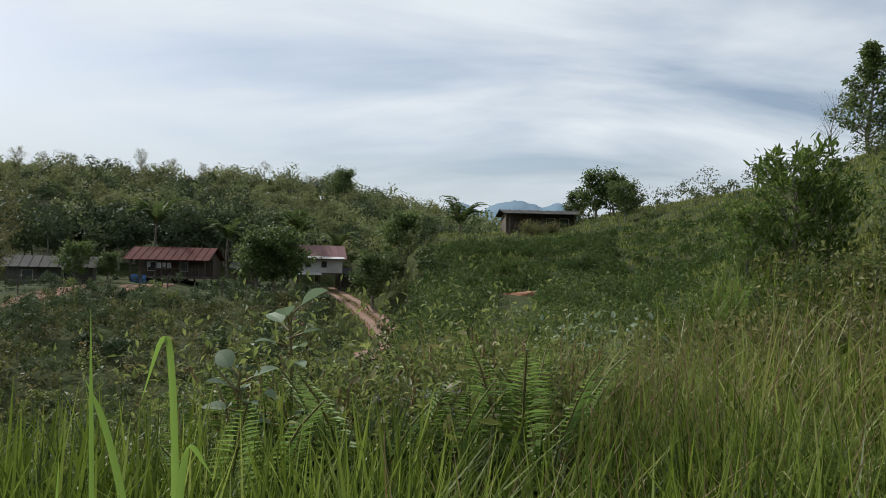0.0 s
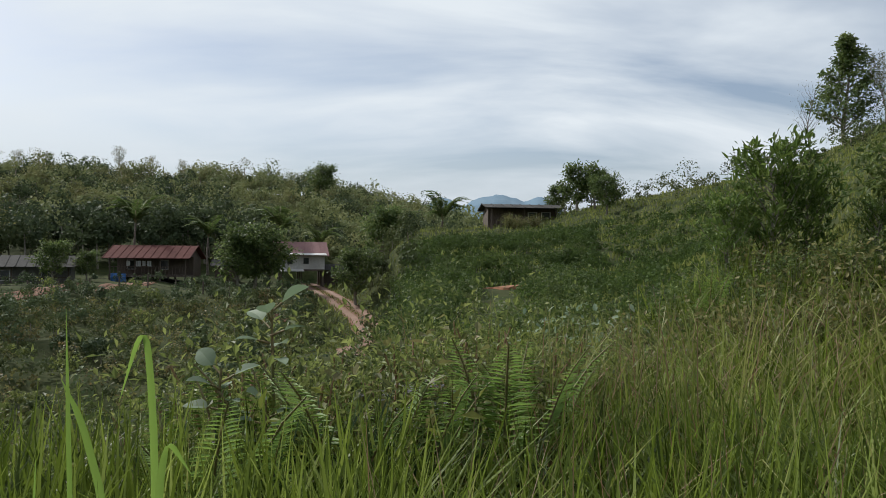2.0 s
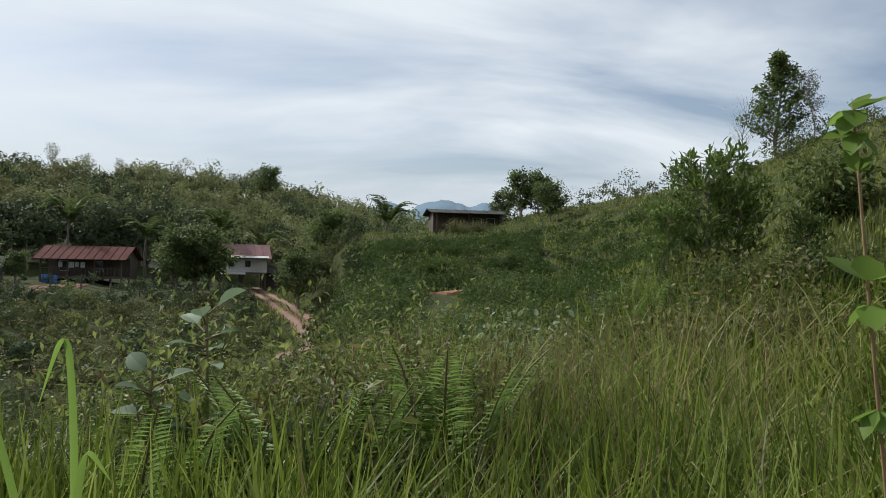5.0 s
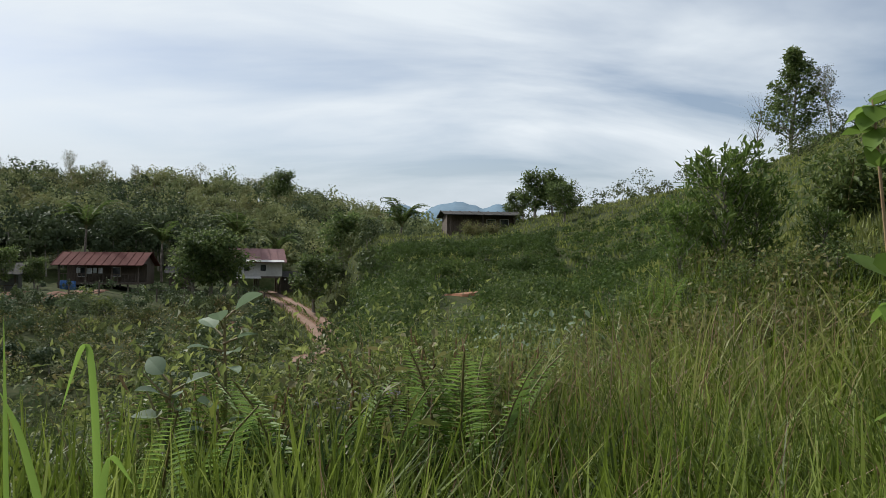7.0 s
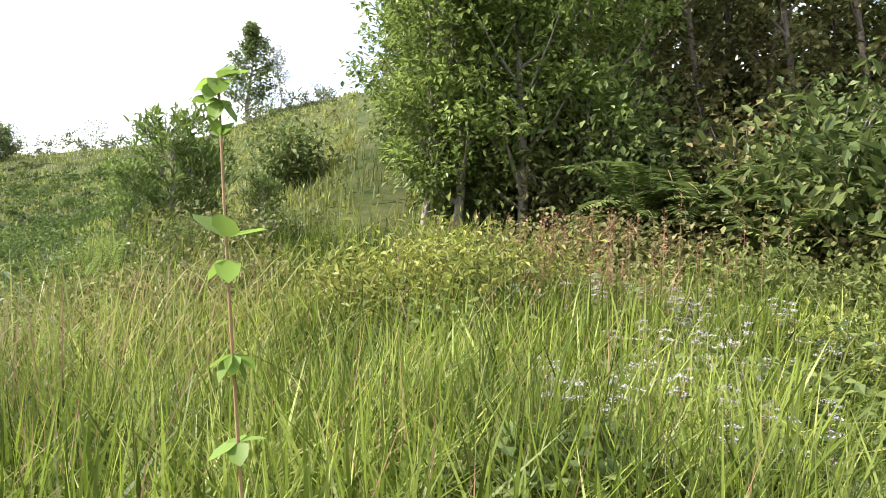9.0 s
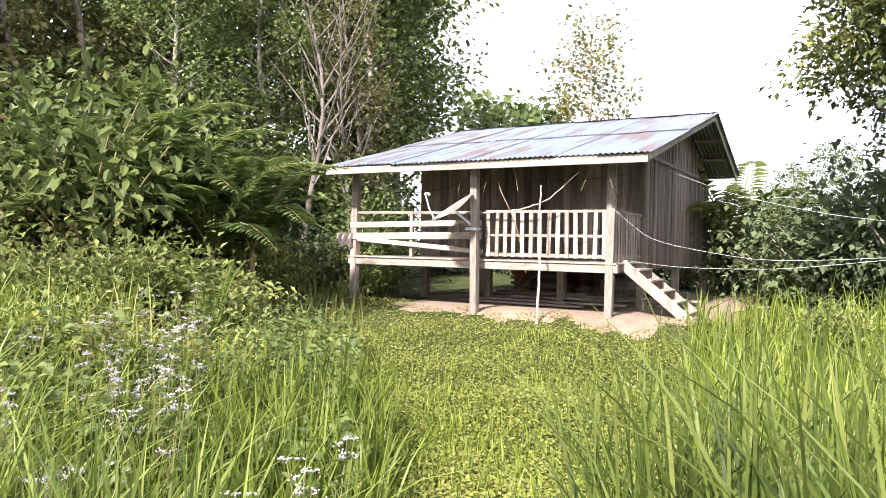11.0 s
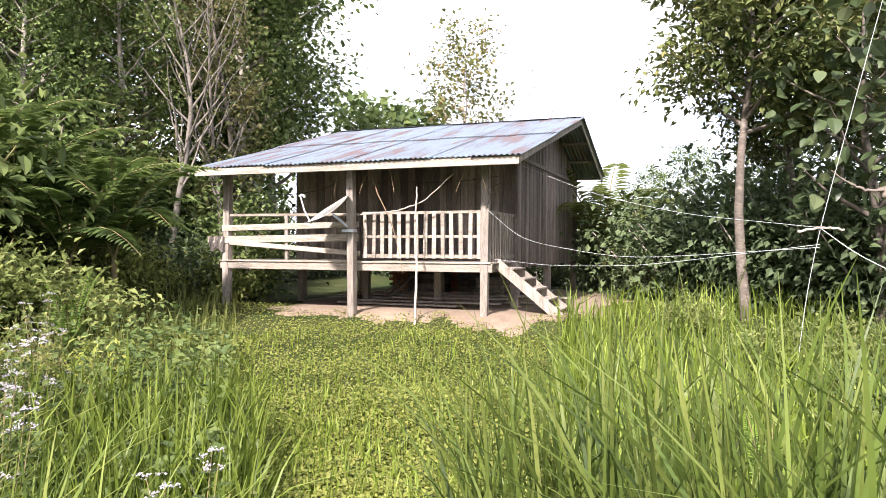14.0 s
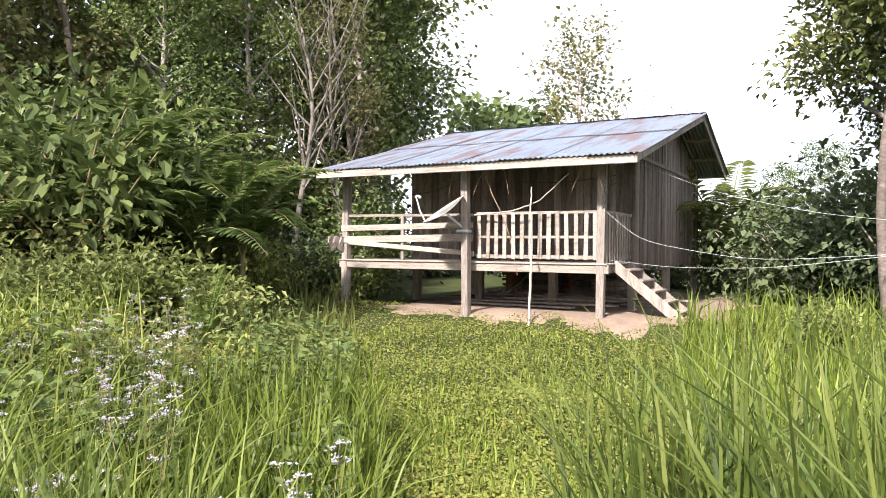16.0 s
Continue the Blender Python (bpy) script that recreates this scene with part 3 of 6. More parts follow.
# left stretch of the rail: long boards nailed across
RT = DECK + 0.85
timber("top_rail", (X1, YD, RT), (-6.11, YD - 0.02, RT - 0.02), 0.05, 0.05, M_WOODX)
timber("cross_board", (X1 - 0.1, YD - 0.06, RT - 0.25), (-6.1, YD - 0.06, RT - 0.2), 0.025, 0.11, M_WOODX)
timber("cross_board", (X1 - 0.42, YD - 0.07, RT - 0.47), (-6.1, YD - 0.07, RT - 0.43), 0.03, 0.13, M_WOODX)
timber("slant_board", (X1 + 0.1, YD - 0.1, RT - 0.52), (-6.05, YD - 0.1, RT - 0.72), 0.025, 0.09, M_WOODX)
timber("rail_post", (-7.6, YD - 0.03, DECK), (-7.6, YD - 0.03, RT - 0.02), 0.07, 0.07)
# right stretch: top, middle and bottom rails with pickets
for z, h in ((RT, 0.05), (RT - 0.42, 0.045), (DECK + 0.09, 0.06)):
    timber("rail", (-6.05, YD, z), (X3, YD, z), 0.05, h, M_WOODX)
    if z != RT - 0.42:
        timber("rail", (X3, YD, z), (X3, YW - 0.05, z), 0.05, h)
for k in range(14):
    x = -5.97 + k * 0.163
    timber("picket", (x, YD - 0.035, DECK + 0.05), (x + random.uniform(-0.015, 0.015), YD - 0.035, RT + random.uniform(-0.03, 0.01)), 0.022, 0.072, M_WOODX, jit=0.006)
for k in range(10):
    y = YD + 0.12 + k * 0.155
    timber("picket", (X3 + 0.035, y, DECK - 0.05), (X3 + 0.035, y, RT + random.uniform(-0.03, 0.02)), 0.06, 0.02, jit=0.006)

# steps down from the end of the verandah
steps = new("steps"); steps.parent = house
tagged(steps, "plank steps with two slanting stringers")
SX0, SX1, SZ0, SZ1 = X3 + 0.1, -2.55, DECK - 0.02, 0.45
for y in (12.42, 13.22):
    timber("stringer", (SX0 - 0.05, y, SZ0), (SX1, y, SZ1), 0.045, 0.17, parent=steps)
for k in range(5):
    u = (k + 0.7) / 5.4
    x, z = SX0 + (SX1 - SX0) * u, SZ0 + (SZ1 - SZ0) * u
    timber("tread", (x, 12.4, z + 0.02), (x, 13.25, z + 0.02), 0.24, 0.035, parent=steps)

# swept dirt under and before the house


def bare_here(x, y, grow=0.0):
    u, v = (x + 5.1) / (3.4 + grow), (y - 15.6) / (4.3 + grow)
    t = np.arctan2(v, u)
    return (np.abs(u) ** 3 + np.abs(v) ** 3) ** (1 / 3) < 1.0 + 0.06 * np.sin(5 * t) + 0.05 * np.sin(11 * t + 1) + 0.03 * np.sin(29 * t) + 0.02 * np.sin(53 * t + 2)


def scar_here(x, y):
    """The slipped bank above the hollow, kept clear of growth."""
    a, d = np.degrees(np.arctan2(x, y)), np.hypot(x, y)
    return (np.abs(a + 124.2) < 1.7) & (d > 15) & (d < 28)


gx, gy = np.meshgrid(np.linspace(-9.4, -0.9, 60), np.linspace(10.6, 20.7, 60), indexing="ij")
lift = np.where(bare_here(gx, gy), 0.02, -0.1)
i, j = np.meshgrid(np.arange(59), np.arange(59), indexing="ij")
f = np.stack([i * 60 + j, (i + 1) * 60 + j, (i + 1) * 60 + j + 1, i * 60 + j + 1], -1).reshape(-1, 4)
tagged(mesh_object("dirt_yard", np.stack([gx, gy, land(gx, gy) + lift], -1).reshape(-1, 3), f, M_SAND, smooth=True), "bare pale trodden dirt under the stilt house", "dirt", kind="structure")

# ======== plants: makers ========


def tree_shape(rng, height, trunk_r, crown_from, crown_w, limbs, leaves, leaf, spread=0.5, lean=0.05, tmpl="leaf", clump=0.55, droop=0.25, wide=1.0, sub=3, cone=0.0):
    """Trunk and limbs as tubes, leaves gathered round the ends of the limbs."""
    wood = []
    n = 9
    s = np.linspace(0, 1, n)
    bend = rng.normal(0, lean, 2)
    P = np.stack([bend[0] * height * s ** 2 + 0.02 * height * np.sin(s * 7 + rng.uniform(0, 6)), bend[1] * height * s ** 2 + 0.02 * height * np.sin(s * 6 + rng.uniform(0, 6)), height * 0.96 * s], -1)
    P[:, :2] -= P[0, :2]
    wood.append(tube(P, trunk_r * (1.15 - s * 1.05) + 0.004, 8))
    tips, outs = [], []
    for i in range(limbs):
        u = crown_from + (1 - crown_from) * (i + rng.uniform(0, 1)) / limbs * 0.98
        base = np.array([np.interp(u, s, P[:, k]) for k in range(3)])
        ang = i * 2.4 + rng.uniform(-0.5, 0.5)
        prof = np.sin(np.pi * np.clip((u - crown_from) / (1 - crown_from) * 0.85 + 0.15, 0, 1)) ** 0.6
        ln = crown_w * (0.45 + 0.55 * prof) * rng.uniform(0.7, 1.1)
        ln *= 1 - cone * (u - crown_from) / (1 - crown_from)
        d = np.array([np.cos(ang), np.sin(ang), spread * rng.uniform(0.6, 1.5)])
        m = 5
        t = np.linspace(0, 1, m)[:, None]
        L = base + d / np.linalg.norm(d) * ln * t + np.array([0, 0, 0.18 * ln]) * t ** 2 + rng.normal(0, 0.03 * ln, (m, 3)) * t
        wood.append(tube(L, np.interp(t[:, 0], [0, 1], [trunk_r * (1 - u) * 0.6 + 0.012, 0.006]), 5))
        for q in (0.5, 0.72, 0.88, 1.0):
            p = np.array([np.interp(q, t[:, 0], L[:, k]) for k in range(3)])
            tips.append(p); outs.append(d)
            for _ in range(sub):
                o = rng.normal(0, 1, 3); o[2] = abs(o[2]) * 0.5 - 0.1
                o *= ln * 0.28 * q / np.linalg.norm(o)
                tips.append(p + o); outs.append(d + o)
    tips, outs = np.array(tips), np.array(outs)
    per = leaves // len(tips) + 1
    c = np.repeat(np.arange(len(tips)), per)[:leaves]
    off = rng.normal(0, 1, (len(c), 3)); off /= np.linalg.norm(off, axis=1)[:, None]
    off *= (rng.uniform(0, 1, len(c)) ** 0.5)[:, None] * clump * rng.uniform(0.6, 1.3, len(tips))[c][:, None]
    off[:, 2] *= 0.75
    lv = leaves_at(tips[c] + off, off * 1.2 + outs[c] * 0.35, leaf, rng, droop, tmpl, wide)
    return join(wood), lv


def plant(name, shape, bark, leafmat, label, category, wood_name="trunk", crown_name="crown"):
    e = tagged(new(name), label, category)
    (wv, wf), (lv, lf) = shape
    w = mesh_object(wood_name, wv, wf, bark, e, True)
    if wood_name != "trunk":
        w["kind"] = "stuff"
    mesh_object(crown_name, lv, lf, leafmat, e)
    return e


def at_polar(head, dist, sink=0.08):
    a = radians(head)
    x, y = dist * math.sin(a), dist * math.cos(a)
    return x, y, float(land(x, y)) - sink


def stand(ob, head, dist, scale=1.0, turn=None, sink=0.08, first=False):
    """Put a plant, or a copy of it, at a heading and distance from the walker."""
    m = pose(*at_polar(head, dist, sink), 0, 0, random.uniform(0, 360) if turn is None else turn) @ Matrix.Scale(scale, 4)
    if first:
        ob.matrix_world = m
        return ob
    c = copy_thing(ob, m)
    c.matrix_basis = m
    return c


def sow(n, a0, a1, r0, r1, rng, power=1.0):
    """Random places in a fan; power above 1 crowds them near."""
    a = np.radians(rng.uniform(a0, a1, n))
    r = (rng.uniform(0, 1, n) ** power * (r1 ** (2 / power) - r0 ** (2 / power)) + r0 ** (2 / power)) ** (power / 2) if power == 1.0 else r0 * (r1 / r0) ** (rng.uniform(0, 1, n) ** (1 / power))
    x, y = r * np.sin(a), r * np.cos(a)
    return x, y


def blades(x, y, height, width, rng, lean=0.35, rows=4):
    """Grass blades as narrow bent strips."""
    n = len(x)
    z = land(x, y) - 0.03
    h = height * rng.uniform(0.55, 1.25, n)
    az = rng.uniform(0, 2 * np.pi, n)
    bend = np.minimum(np.abs(rng.normal(0, lean, n)) + 0.05, 1.15)
    s = np.linspace(0, 1, rows)
    outw = bend[:, None] * s[None] ** 2.2
    up = s[None] * (1 - 0.28 * np.minimum(bend, 1.3)[:, None] * s[None] ** 2)
    cx = x[:, None] + np.cos(az)[:, None] * outw * h[:, None]
    cy = y[:, None] + np.sin(az)[:, None] * outw * h[:, None]
    cz = z[:, None] + up * h[:, None]
    tw = az + np.pi / 2 + rng.normal(0, 0.7, n)
    w = width * rng.uniform(0.6, 1.3, n)[:, None] * np.interp(s, [0, 0.3, 0.75, 1], [0.7, 1, 0.75, 0.06])[None] / 2
    sx, sy = np.cos(tw)[:, None] * w, np.sin(tw)[:, None] * w
    L = np.stack([cx - sx, cy - sy, cz], -1); R = np.stack([cx + sx, cy + sy, cz], -1)
    v = np.stack([L, R], 2).reshape(-1, 3)
    k = np.arange(rows - 1)
    f1 = np.stack([2 * k, 2 * k + 1, 2 * k + 3, 2 * k + 2], -1)
    f = (f1[None] + (np.arange(n) * rows * 2)[:, None, None]).reshape(-1, 4)
    return v, f


def fern_shape(rng, fronds=9, length=0.9, pairs=16, rise=0.75, width=0.2, droop=0.9, bole=0.0, reach=1.0):
    """A rosette of arching fronds with paired leaflets."""
    wood, P, A, S = [], [], [], []
    if bole:
        wood.append(tube(np.array([[0.05, 0, -bole], [0, 0.02, -bole / 2], [0, 0, 0.05]]), [0.09, 0.075, 0.06], 6))
    for i in range(fronds):
        az = i * 2 * np.pi / fronds + rng.uniform(-0.3, 0.3)
        ln = length * rng.uniform(0.7, 1.15)
        up = rise * rng.uniform(0.7, 1.2)
        s = np.linspace(0, 1, 8)
        out = np.array([np.cos(az), np.sin(az), 0])
        C = out[None] * (reach * ln * s * (0.55 + 0.45 * s))[:, None] + np.array([0, 0, 1.0])[None] * (ln * (up * s * 1.6 - droop * s ** 2.2))[:, None]
        wood.append(tube(C, 0.009 * ln * (1.1 - s) + 0.0015, 4))
        q = np.linspace(0.12, 0.99, pairs)
        c = np.stack([np.interp(q, s, C[:, k]) for k in range(3)], -1)
        t = np.gradient(c, axis=0); t /= np.linalg.norm(t, axis=1)[:, None]
        side = np.cross(t, [0, 0, 1.0]); side /= np.linalg.norm(side, axis=1)[:, None] + 1e-9
        L = width * ln * 2.2 * np.sin(np.pi * (0.12 + 0.86 * q)) ** 0.8 + 0.01
        for sg in (-1, 1):
            P.append(c); A.append(side * sg + t * 0.45 - np.array([0, 0, 0.12])); S.append(L)
    P, A, S = np.concatenate(P), np.concatenate(A), np.concatenate(S)
    rot = frames_from(A + rng.normal(0, 0.06, A.shape), np.tile([0, 0, 1.0], (len(A), 1)))
    lv = scatter(TUFT_V * [1, 0.42, 0.6], TUFT_F, P, rot, S)
    return join(wood), lv


def bush_shape(rng, radius, height, leaves, leaf, tmpl="leaf", stems=7, wide=1.0, droop=0.2):
    wood, tips = [], []
    for i in range(stems):
        az = i * 2.4 + rng.uniform(-0.4, 0.4)
        r = radius * rng.uniform(0.3, 0.95); h = height * rng.uniform(0.6, 1.05) * (1 - 0.35 * r / radius)
        t = np.linspace(0, 1, 5)[:, None]
        L = np.array([[np.cos(az) * r, np.sin(az) * r, 0]]) * t ** 1.4 + np.array([[0, 0, h]]) * t + rng.normal(0, 0.03 * height, (5, 3)) * t
        wood.append(tube(L, np.linspace(0.014, 0.004, 5) * height, 4))
        for q in np.linspace(0.25, 1, 7):
            tips.append([np.interp(q, t[:, 0], L[:, k]) for k in range(3)])
    tips = np.array(tips)
    c = rng.integers(0, len(tips), leaves)
    off = rng.normal(0, 1, (leaves, 3)) * [radius * 0.28, radius * 0.28, height * 0.13]
    pos = tips[c] + off
    pos[:, 2] = np.maximum(pos[:, 2], 0.04)
    return join(wood), leaves_at(pos, off + [0, 0, 0.1], leaf, rng, droop, tmpl, wide)



def frond_plant(name, shape, label, category, mat=None, stem=None):
    return plant(name, shape, stem or M_STEM, mat or M_FERN, label, category, "stalk", "frond")


# ======== the woods ========
R1 = np.random.default_rng(11)
acac = plant("acacia_tree", tree_shape(R1, 8.6, 0.09, 0.06, 2.1, 34, 9000, 0.165, 0.75, 0.04, "tuft", clump=0.42, wide=0.8), M_BARK, M_SHINY, "bushy acacia tree with glossy dark leaves", "tree")
oak = plant("forest_tree", tree_shape(R1, 12, 0.17, 0.22, 2.7, 26, 6600, 0.19, 0.55, 0.04, "tuft", clump=0.8), M_BARK, M_CANOPY, "tall forest tree with dense dark green crown", "tree")
slim = plant("slender_tree", tree_shape(R1, 13, 0.085, 0.12, 1.3, 26, 3200, 0.18, 0.7, 0.03, "tuft", clump=0.55), M_TRUNK, M_OLIVE, "slender pale-trunked forest tree with thin olive crown", "tree")
under = plant("understorey_shrub", bush_shape(R1, 1.3, 2.6, 1900, 0.14, "tuft", stems=10), M_BARK, M_CANOPY, "dense dark green undergrowth shrub", "shrub", "stem", "foliage")
thicket = plant("thicket_shrub", bush_shape(R1, 1.3, 2.4, 2000, 0.14, "tuft", stems=12), M_GREYBARK, M_OLIVE, "olive brown thicket shrub at the wood's edge", "shrub", "stem", "foliage")
pale_bush = plant("light_shrub", bush_shape(R1, 1.2, 1.5, 1900, 0.14, "tuft", stems=12, wide=0.75), M_STEM, M_FRESH, "low fresh green shrub with fine leaves", "shrub", "stem", "foliage")
olive_bush = plant("olive_shrub", bush_shape(R1, 1.1, 1.7, 1800, 0.14, "tuft", stems=12), M_STEM, M_OLIVE, "olive brown tangled shrub", "shrub", "stem", "foliage")
big_bush = plant("broadleaf_shrub", bush_shape(R1, 1.7, 3.0, 1900, 0.25, stems=14, wide=0.9, droop=0.35), M_STEM, M_LIGHT, "tall shrub with large bright green leaves", "shrub", "stem", "foliage")
tree_fern = frond_plant("tree_fern", fern_shape(R1, 12, 2.1, 34, 0.95, 0.11, 1.0, 1.6), "large tree fern with long arching fronds", "fern")

stand(acac, -84, 14.6, 0.95, first=True)
for h, d, s in ((-86.6, 14.6, 0.75), (-85, 17.5, 0.9), (-79, 14.4, 0.95), (-75, 15, 0.95), (-81, 18, 1.05), (-73, 18, 0.95)):
    stand(acac, h, d, s)
stand(oak, -38, 26, 1.2, first=True)
for h, d, s in ((-34, 25, 1.0), (-37.5, 24, 1.1), (-35.5, 28, 1.25), (-43, 24, 0.95), (-47, 27, 1.1), (-52, 24, 1.0), (-57, 26, 1.05), (-62, 24, 1.0), (-67, 26, 1.0), (-71, 24, 1.0), (-76, 26, 1.0), (-81, 25, 0.9),
                (-33.5, 31, 1.1), (-41, 33, 1.25), (-50, 34, 1.2), (-60, 34, 1.1), (-70, 34, 1.1), (-45, 19, 0.62), (-49.5, 17.5, 0.55)):
    stand(oak, h, d, s)
stand(slim, -62, 18, 0.95, first=True)
for h, d, s in ((-55, 17, 0.9), (-58, 20, 1.0), (-60, 16.5, 0.85), (-64.5, 20, 1.0), (-66, 17, 0.9), (-69, 19.5, 1.0), (-71.5, 17.5, 0.95), (-53, 20, 1.0), (-47.5, 20.5, 0.9), (-73.5, 20, 1.0), (-37, 19, 0.8)):
    stand(slim, h, d, s)
# like the understorey shrub, with tree shade put into a darker leaf colour
shade = plant("shade_shrub", bush_shape(R1, 1.3, 2.6, 2400, 0.145, "tuft", stems=11), M_BARK, M_HILLDARK, "undergrowth shrub with tree shade put into its very dark green leaf colour", "shrub", "stem", "foliage")
stand(under, -70, 14, 1.0, first=True)
R4 = random.Random(5)
stand(thicket, -63.5, 14.2, 1.1, first=True)
for k in range(50):
    h = -89 + 55 * (k + R4.random()) / 50
    d = R4.uniform(14.0, 21.0) if h > -96 else 17
    if -46 < h < -20:
        d = R4.uniform(16.5, 23)
    stand(thicket if (k % 2 and -80 < h < -58) else under, h, d, R4.uniform(0.7, 1.35), R4.uniform(0, 360))
stand(big_bush, -55.5, 12.2, 1.05, first=True)
stand(big_bush, -58.5, 13.4, 0.85); stand(big_bush, -97, 20, 0.7)
stand(tree_fern, -67.5, 12.4, 0.8, sink=-0.5, first=True)
for h, d, s in ((-47.2, 12.0, 0.85), (-44.4, 13.2, 0.85), (-65, 11.8, 0.6), (-70.5, 12.2, 0.65), (-62, 12.4, 0.5), (-45.5, 15.2, 0.85), (-53, 13.8, 1.0), (-61.5, 11.2, 0.45), (-50.6, 13.0, 0.95)):
    stand(tree_fern, h, d, s, sink=-0.9 * s)
stand(olive_bush, -66, 11.5, 0.8, first=True)
for h, d, s in ((-72, 11.8, 0.8), (-69, 11, 0.7), (-75, 11.5, 0.75), (-79, 11.4, 0.7), (-62, 12, 0.9), (-58, 11.5, 0.8), (-86, 11, 0.6), (-104, 10.5, 0.55), (-109, 9.5, 0.5), (-113, 10.5, 0.5), (-101, 12, 0.6),
                (-126.5, 6.5, 0.55), (-123, 7.5, 0.6), (-130, 5.5, 0.5), (-118, 8, 0.5), (-111, 7, 0.45), (-106, 6.5, 0.45)):
    stand(olive_bush, h, d, s)
for h, d, s in ((-108, 11, 0.34), (-104.5, 11.5, 0.36), (-101, 12, 0.38), (-111.5, 12, 0.33), (-98, 12.5, 0.4), (-114.5, 10.5, 0.32), (-106, 10, 0.3), (-110, 10, 0.3)):
    stand(under, h, d, s)
for h, d, s in ((-115.5, 11.5, 0.5), (-112.5, 9.2, 0.42), (-107, 9.0, 0.42), (-103, 9.6, 0.45), (-99.5, 10.2, 0.5), (-105.5, 12.5, 0.5)):
    stand(olive_bush, h, d, s)
stand(pale_bush, -52, 10.6, 0.85, first=True)
for h, d, s in ((-55, 10.2, 0.75), (-49, 10.6, 0.8), (-46.5, 11.8, 0.6), (-42.5, 14.6, 0.55), (-58, 9.8, 0.7), (-62, 10.2, 0.75), (-38.5, 16, 0.9), (-36.6, 18.5, 0.9), (-46, 14, 0.9),
                (-83, 8.2, 0.75), (-87, 7.8, 0.7), (-79, 8.6, 0.65), (-91, 8.6, 0.7), (-66, 9.5, 0.6), (-70, 9.4, 0.6), (8, 9.5, 0.6), (3, 10, 0.5), (12, 8.2, 0.6), (-2, 12, 0.5)):
    stand(pale_bush, h, d, s)

# bare pale trees by the edge of the wood
bare = plant("leafless_tree", tree_shape(R1, 8.5, 0.075, 0.26, 2.4, 26, 700, 0.10, 1.5, 0.12, clump=0.5), M_GREYBARK, M_OLIVE, "half-dead pale tree with bare branches", "tree")
stand(bare, -40.6, 17.8, 0.95, first=True); stand(bare, -37, 18.5, 0.85); stand(bare, -15.5, 34, 1.0); stand(bare, -13.5, 33, 0.9); stand(bare, -102.3, 66, 0.75)
thin = plant("airy_tree", tree_shape(R1, 9.5, 0.12, 0.3, 2.3, 16, 2600, 0.19, 1.0, 0.04, "tuft", clump=0.6), M_PALE, M_OLIVE, "airy grey-green tree with thin foliage", "tree")
stand(thin, -18, 32, 1.08, first=True)

stand(thin, -97.8, 74, 0.62)

# trees by the pole, east of the house
fruit = plant("fruit_tree", tree_shape(R1, 7.6, 0.078, 0.4, 1.9, 30, 15000, 0.135, 0.5, 0.008, "tuft", clump=0.5, wide=0.85), M_TRUNK, M_FRUIT, "yellow-green tree with pale mottled trunk", "tree")
stand(fruit, 1.5, 13.0, 1.0, turn=20, first=True); stand(fruit, 8.5, 15.2, 0.95); stand(fruit, 3.4, 14.6, 0.84, 140)
teak = plant("broadleaf_tree", tree_shape(R1, 4.6, 0.09, 0.3, 1.4, 16, 420, 0.2, 0.6, 0.05, "oval", clump=0.6, droop=0.6, wide=1.2), M_TRUNK, M_TEAK, "tree with very large drooping dark leaves", "tree")
stand(teak, 9.6, 12.6, 1.1, first=True); stand(teak, 13.0, 12.0, 1.1)
stand(oak, 8, 20, 0.5); stand(oak, 13, 17, 0.55); stand(oak, -1.5, 24, 0.36); stand(oak, 3.5, 23, 0.42); stand(oak, -5.0, 27, 0.36)
# the row behind the house is added to darken the gap under its floor
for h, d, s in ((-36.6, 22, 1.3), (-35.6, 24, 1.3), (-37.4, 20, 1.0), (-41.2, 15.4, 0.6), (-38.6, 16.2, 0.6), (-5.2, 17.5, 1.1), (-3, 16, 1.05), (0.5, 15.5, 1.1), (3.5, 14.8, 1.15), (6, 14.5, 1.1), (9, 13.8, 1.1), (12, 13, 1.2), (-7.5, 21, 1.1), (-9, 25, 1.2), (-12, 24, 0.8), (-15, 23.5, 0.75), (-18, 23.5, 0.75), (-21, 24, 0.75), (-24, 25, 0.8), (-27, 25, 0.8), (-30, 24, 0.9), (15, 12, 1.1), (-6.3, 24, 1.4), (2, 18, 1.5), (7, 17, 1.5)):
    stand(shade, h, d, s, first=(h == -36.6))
areca = frond_plant("areca_palm", fern_shape(R1, 12, 2.6, 44, 1.1, 0.09, 1.05), "yellow-green palm with long feathered fronds", "palm", M_FRESH)
stand(areca, -8.4, 20.0, 1.1, sink=-0.6, first=True); stand(areca, -7.6, 22.5, 0.9, sink=-0.4); stand(areca, -6.8, 20.5, 0.7, sink=-0.3)

# the wooded hill across the valley: one growth of many crowns
R2 = np.random.default_rng(23)


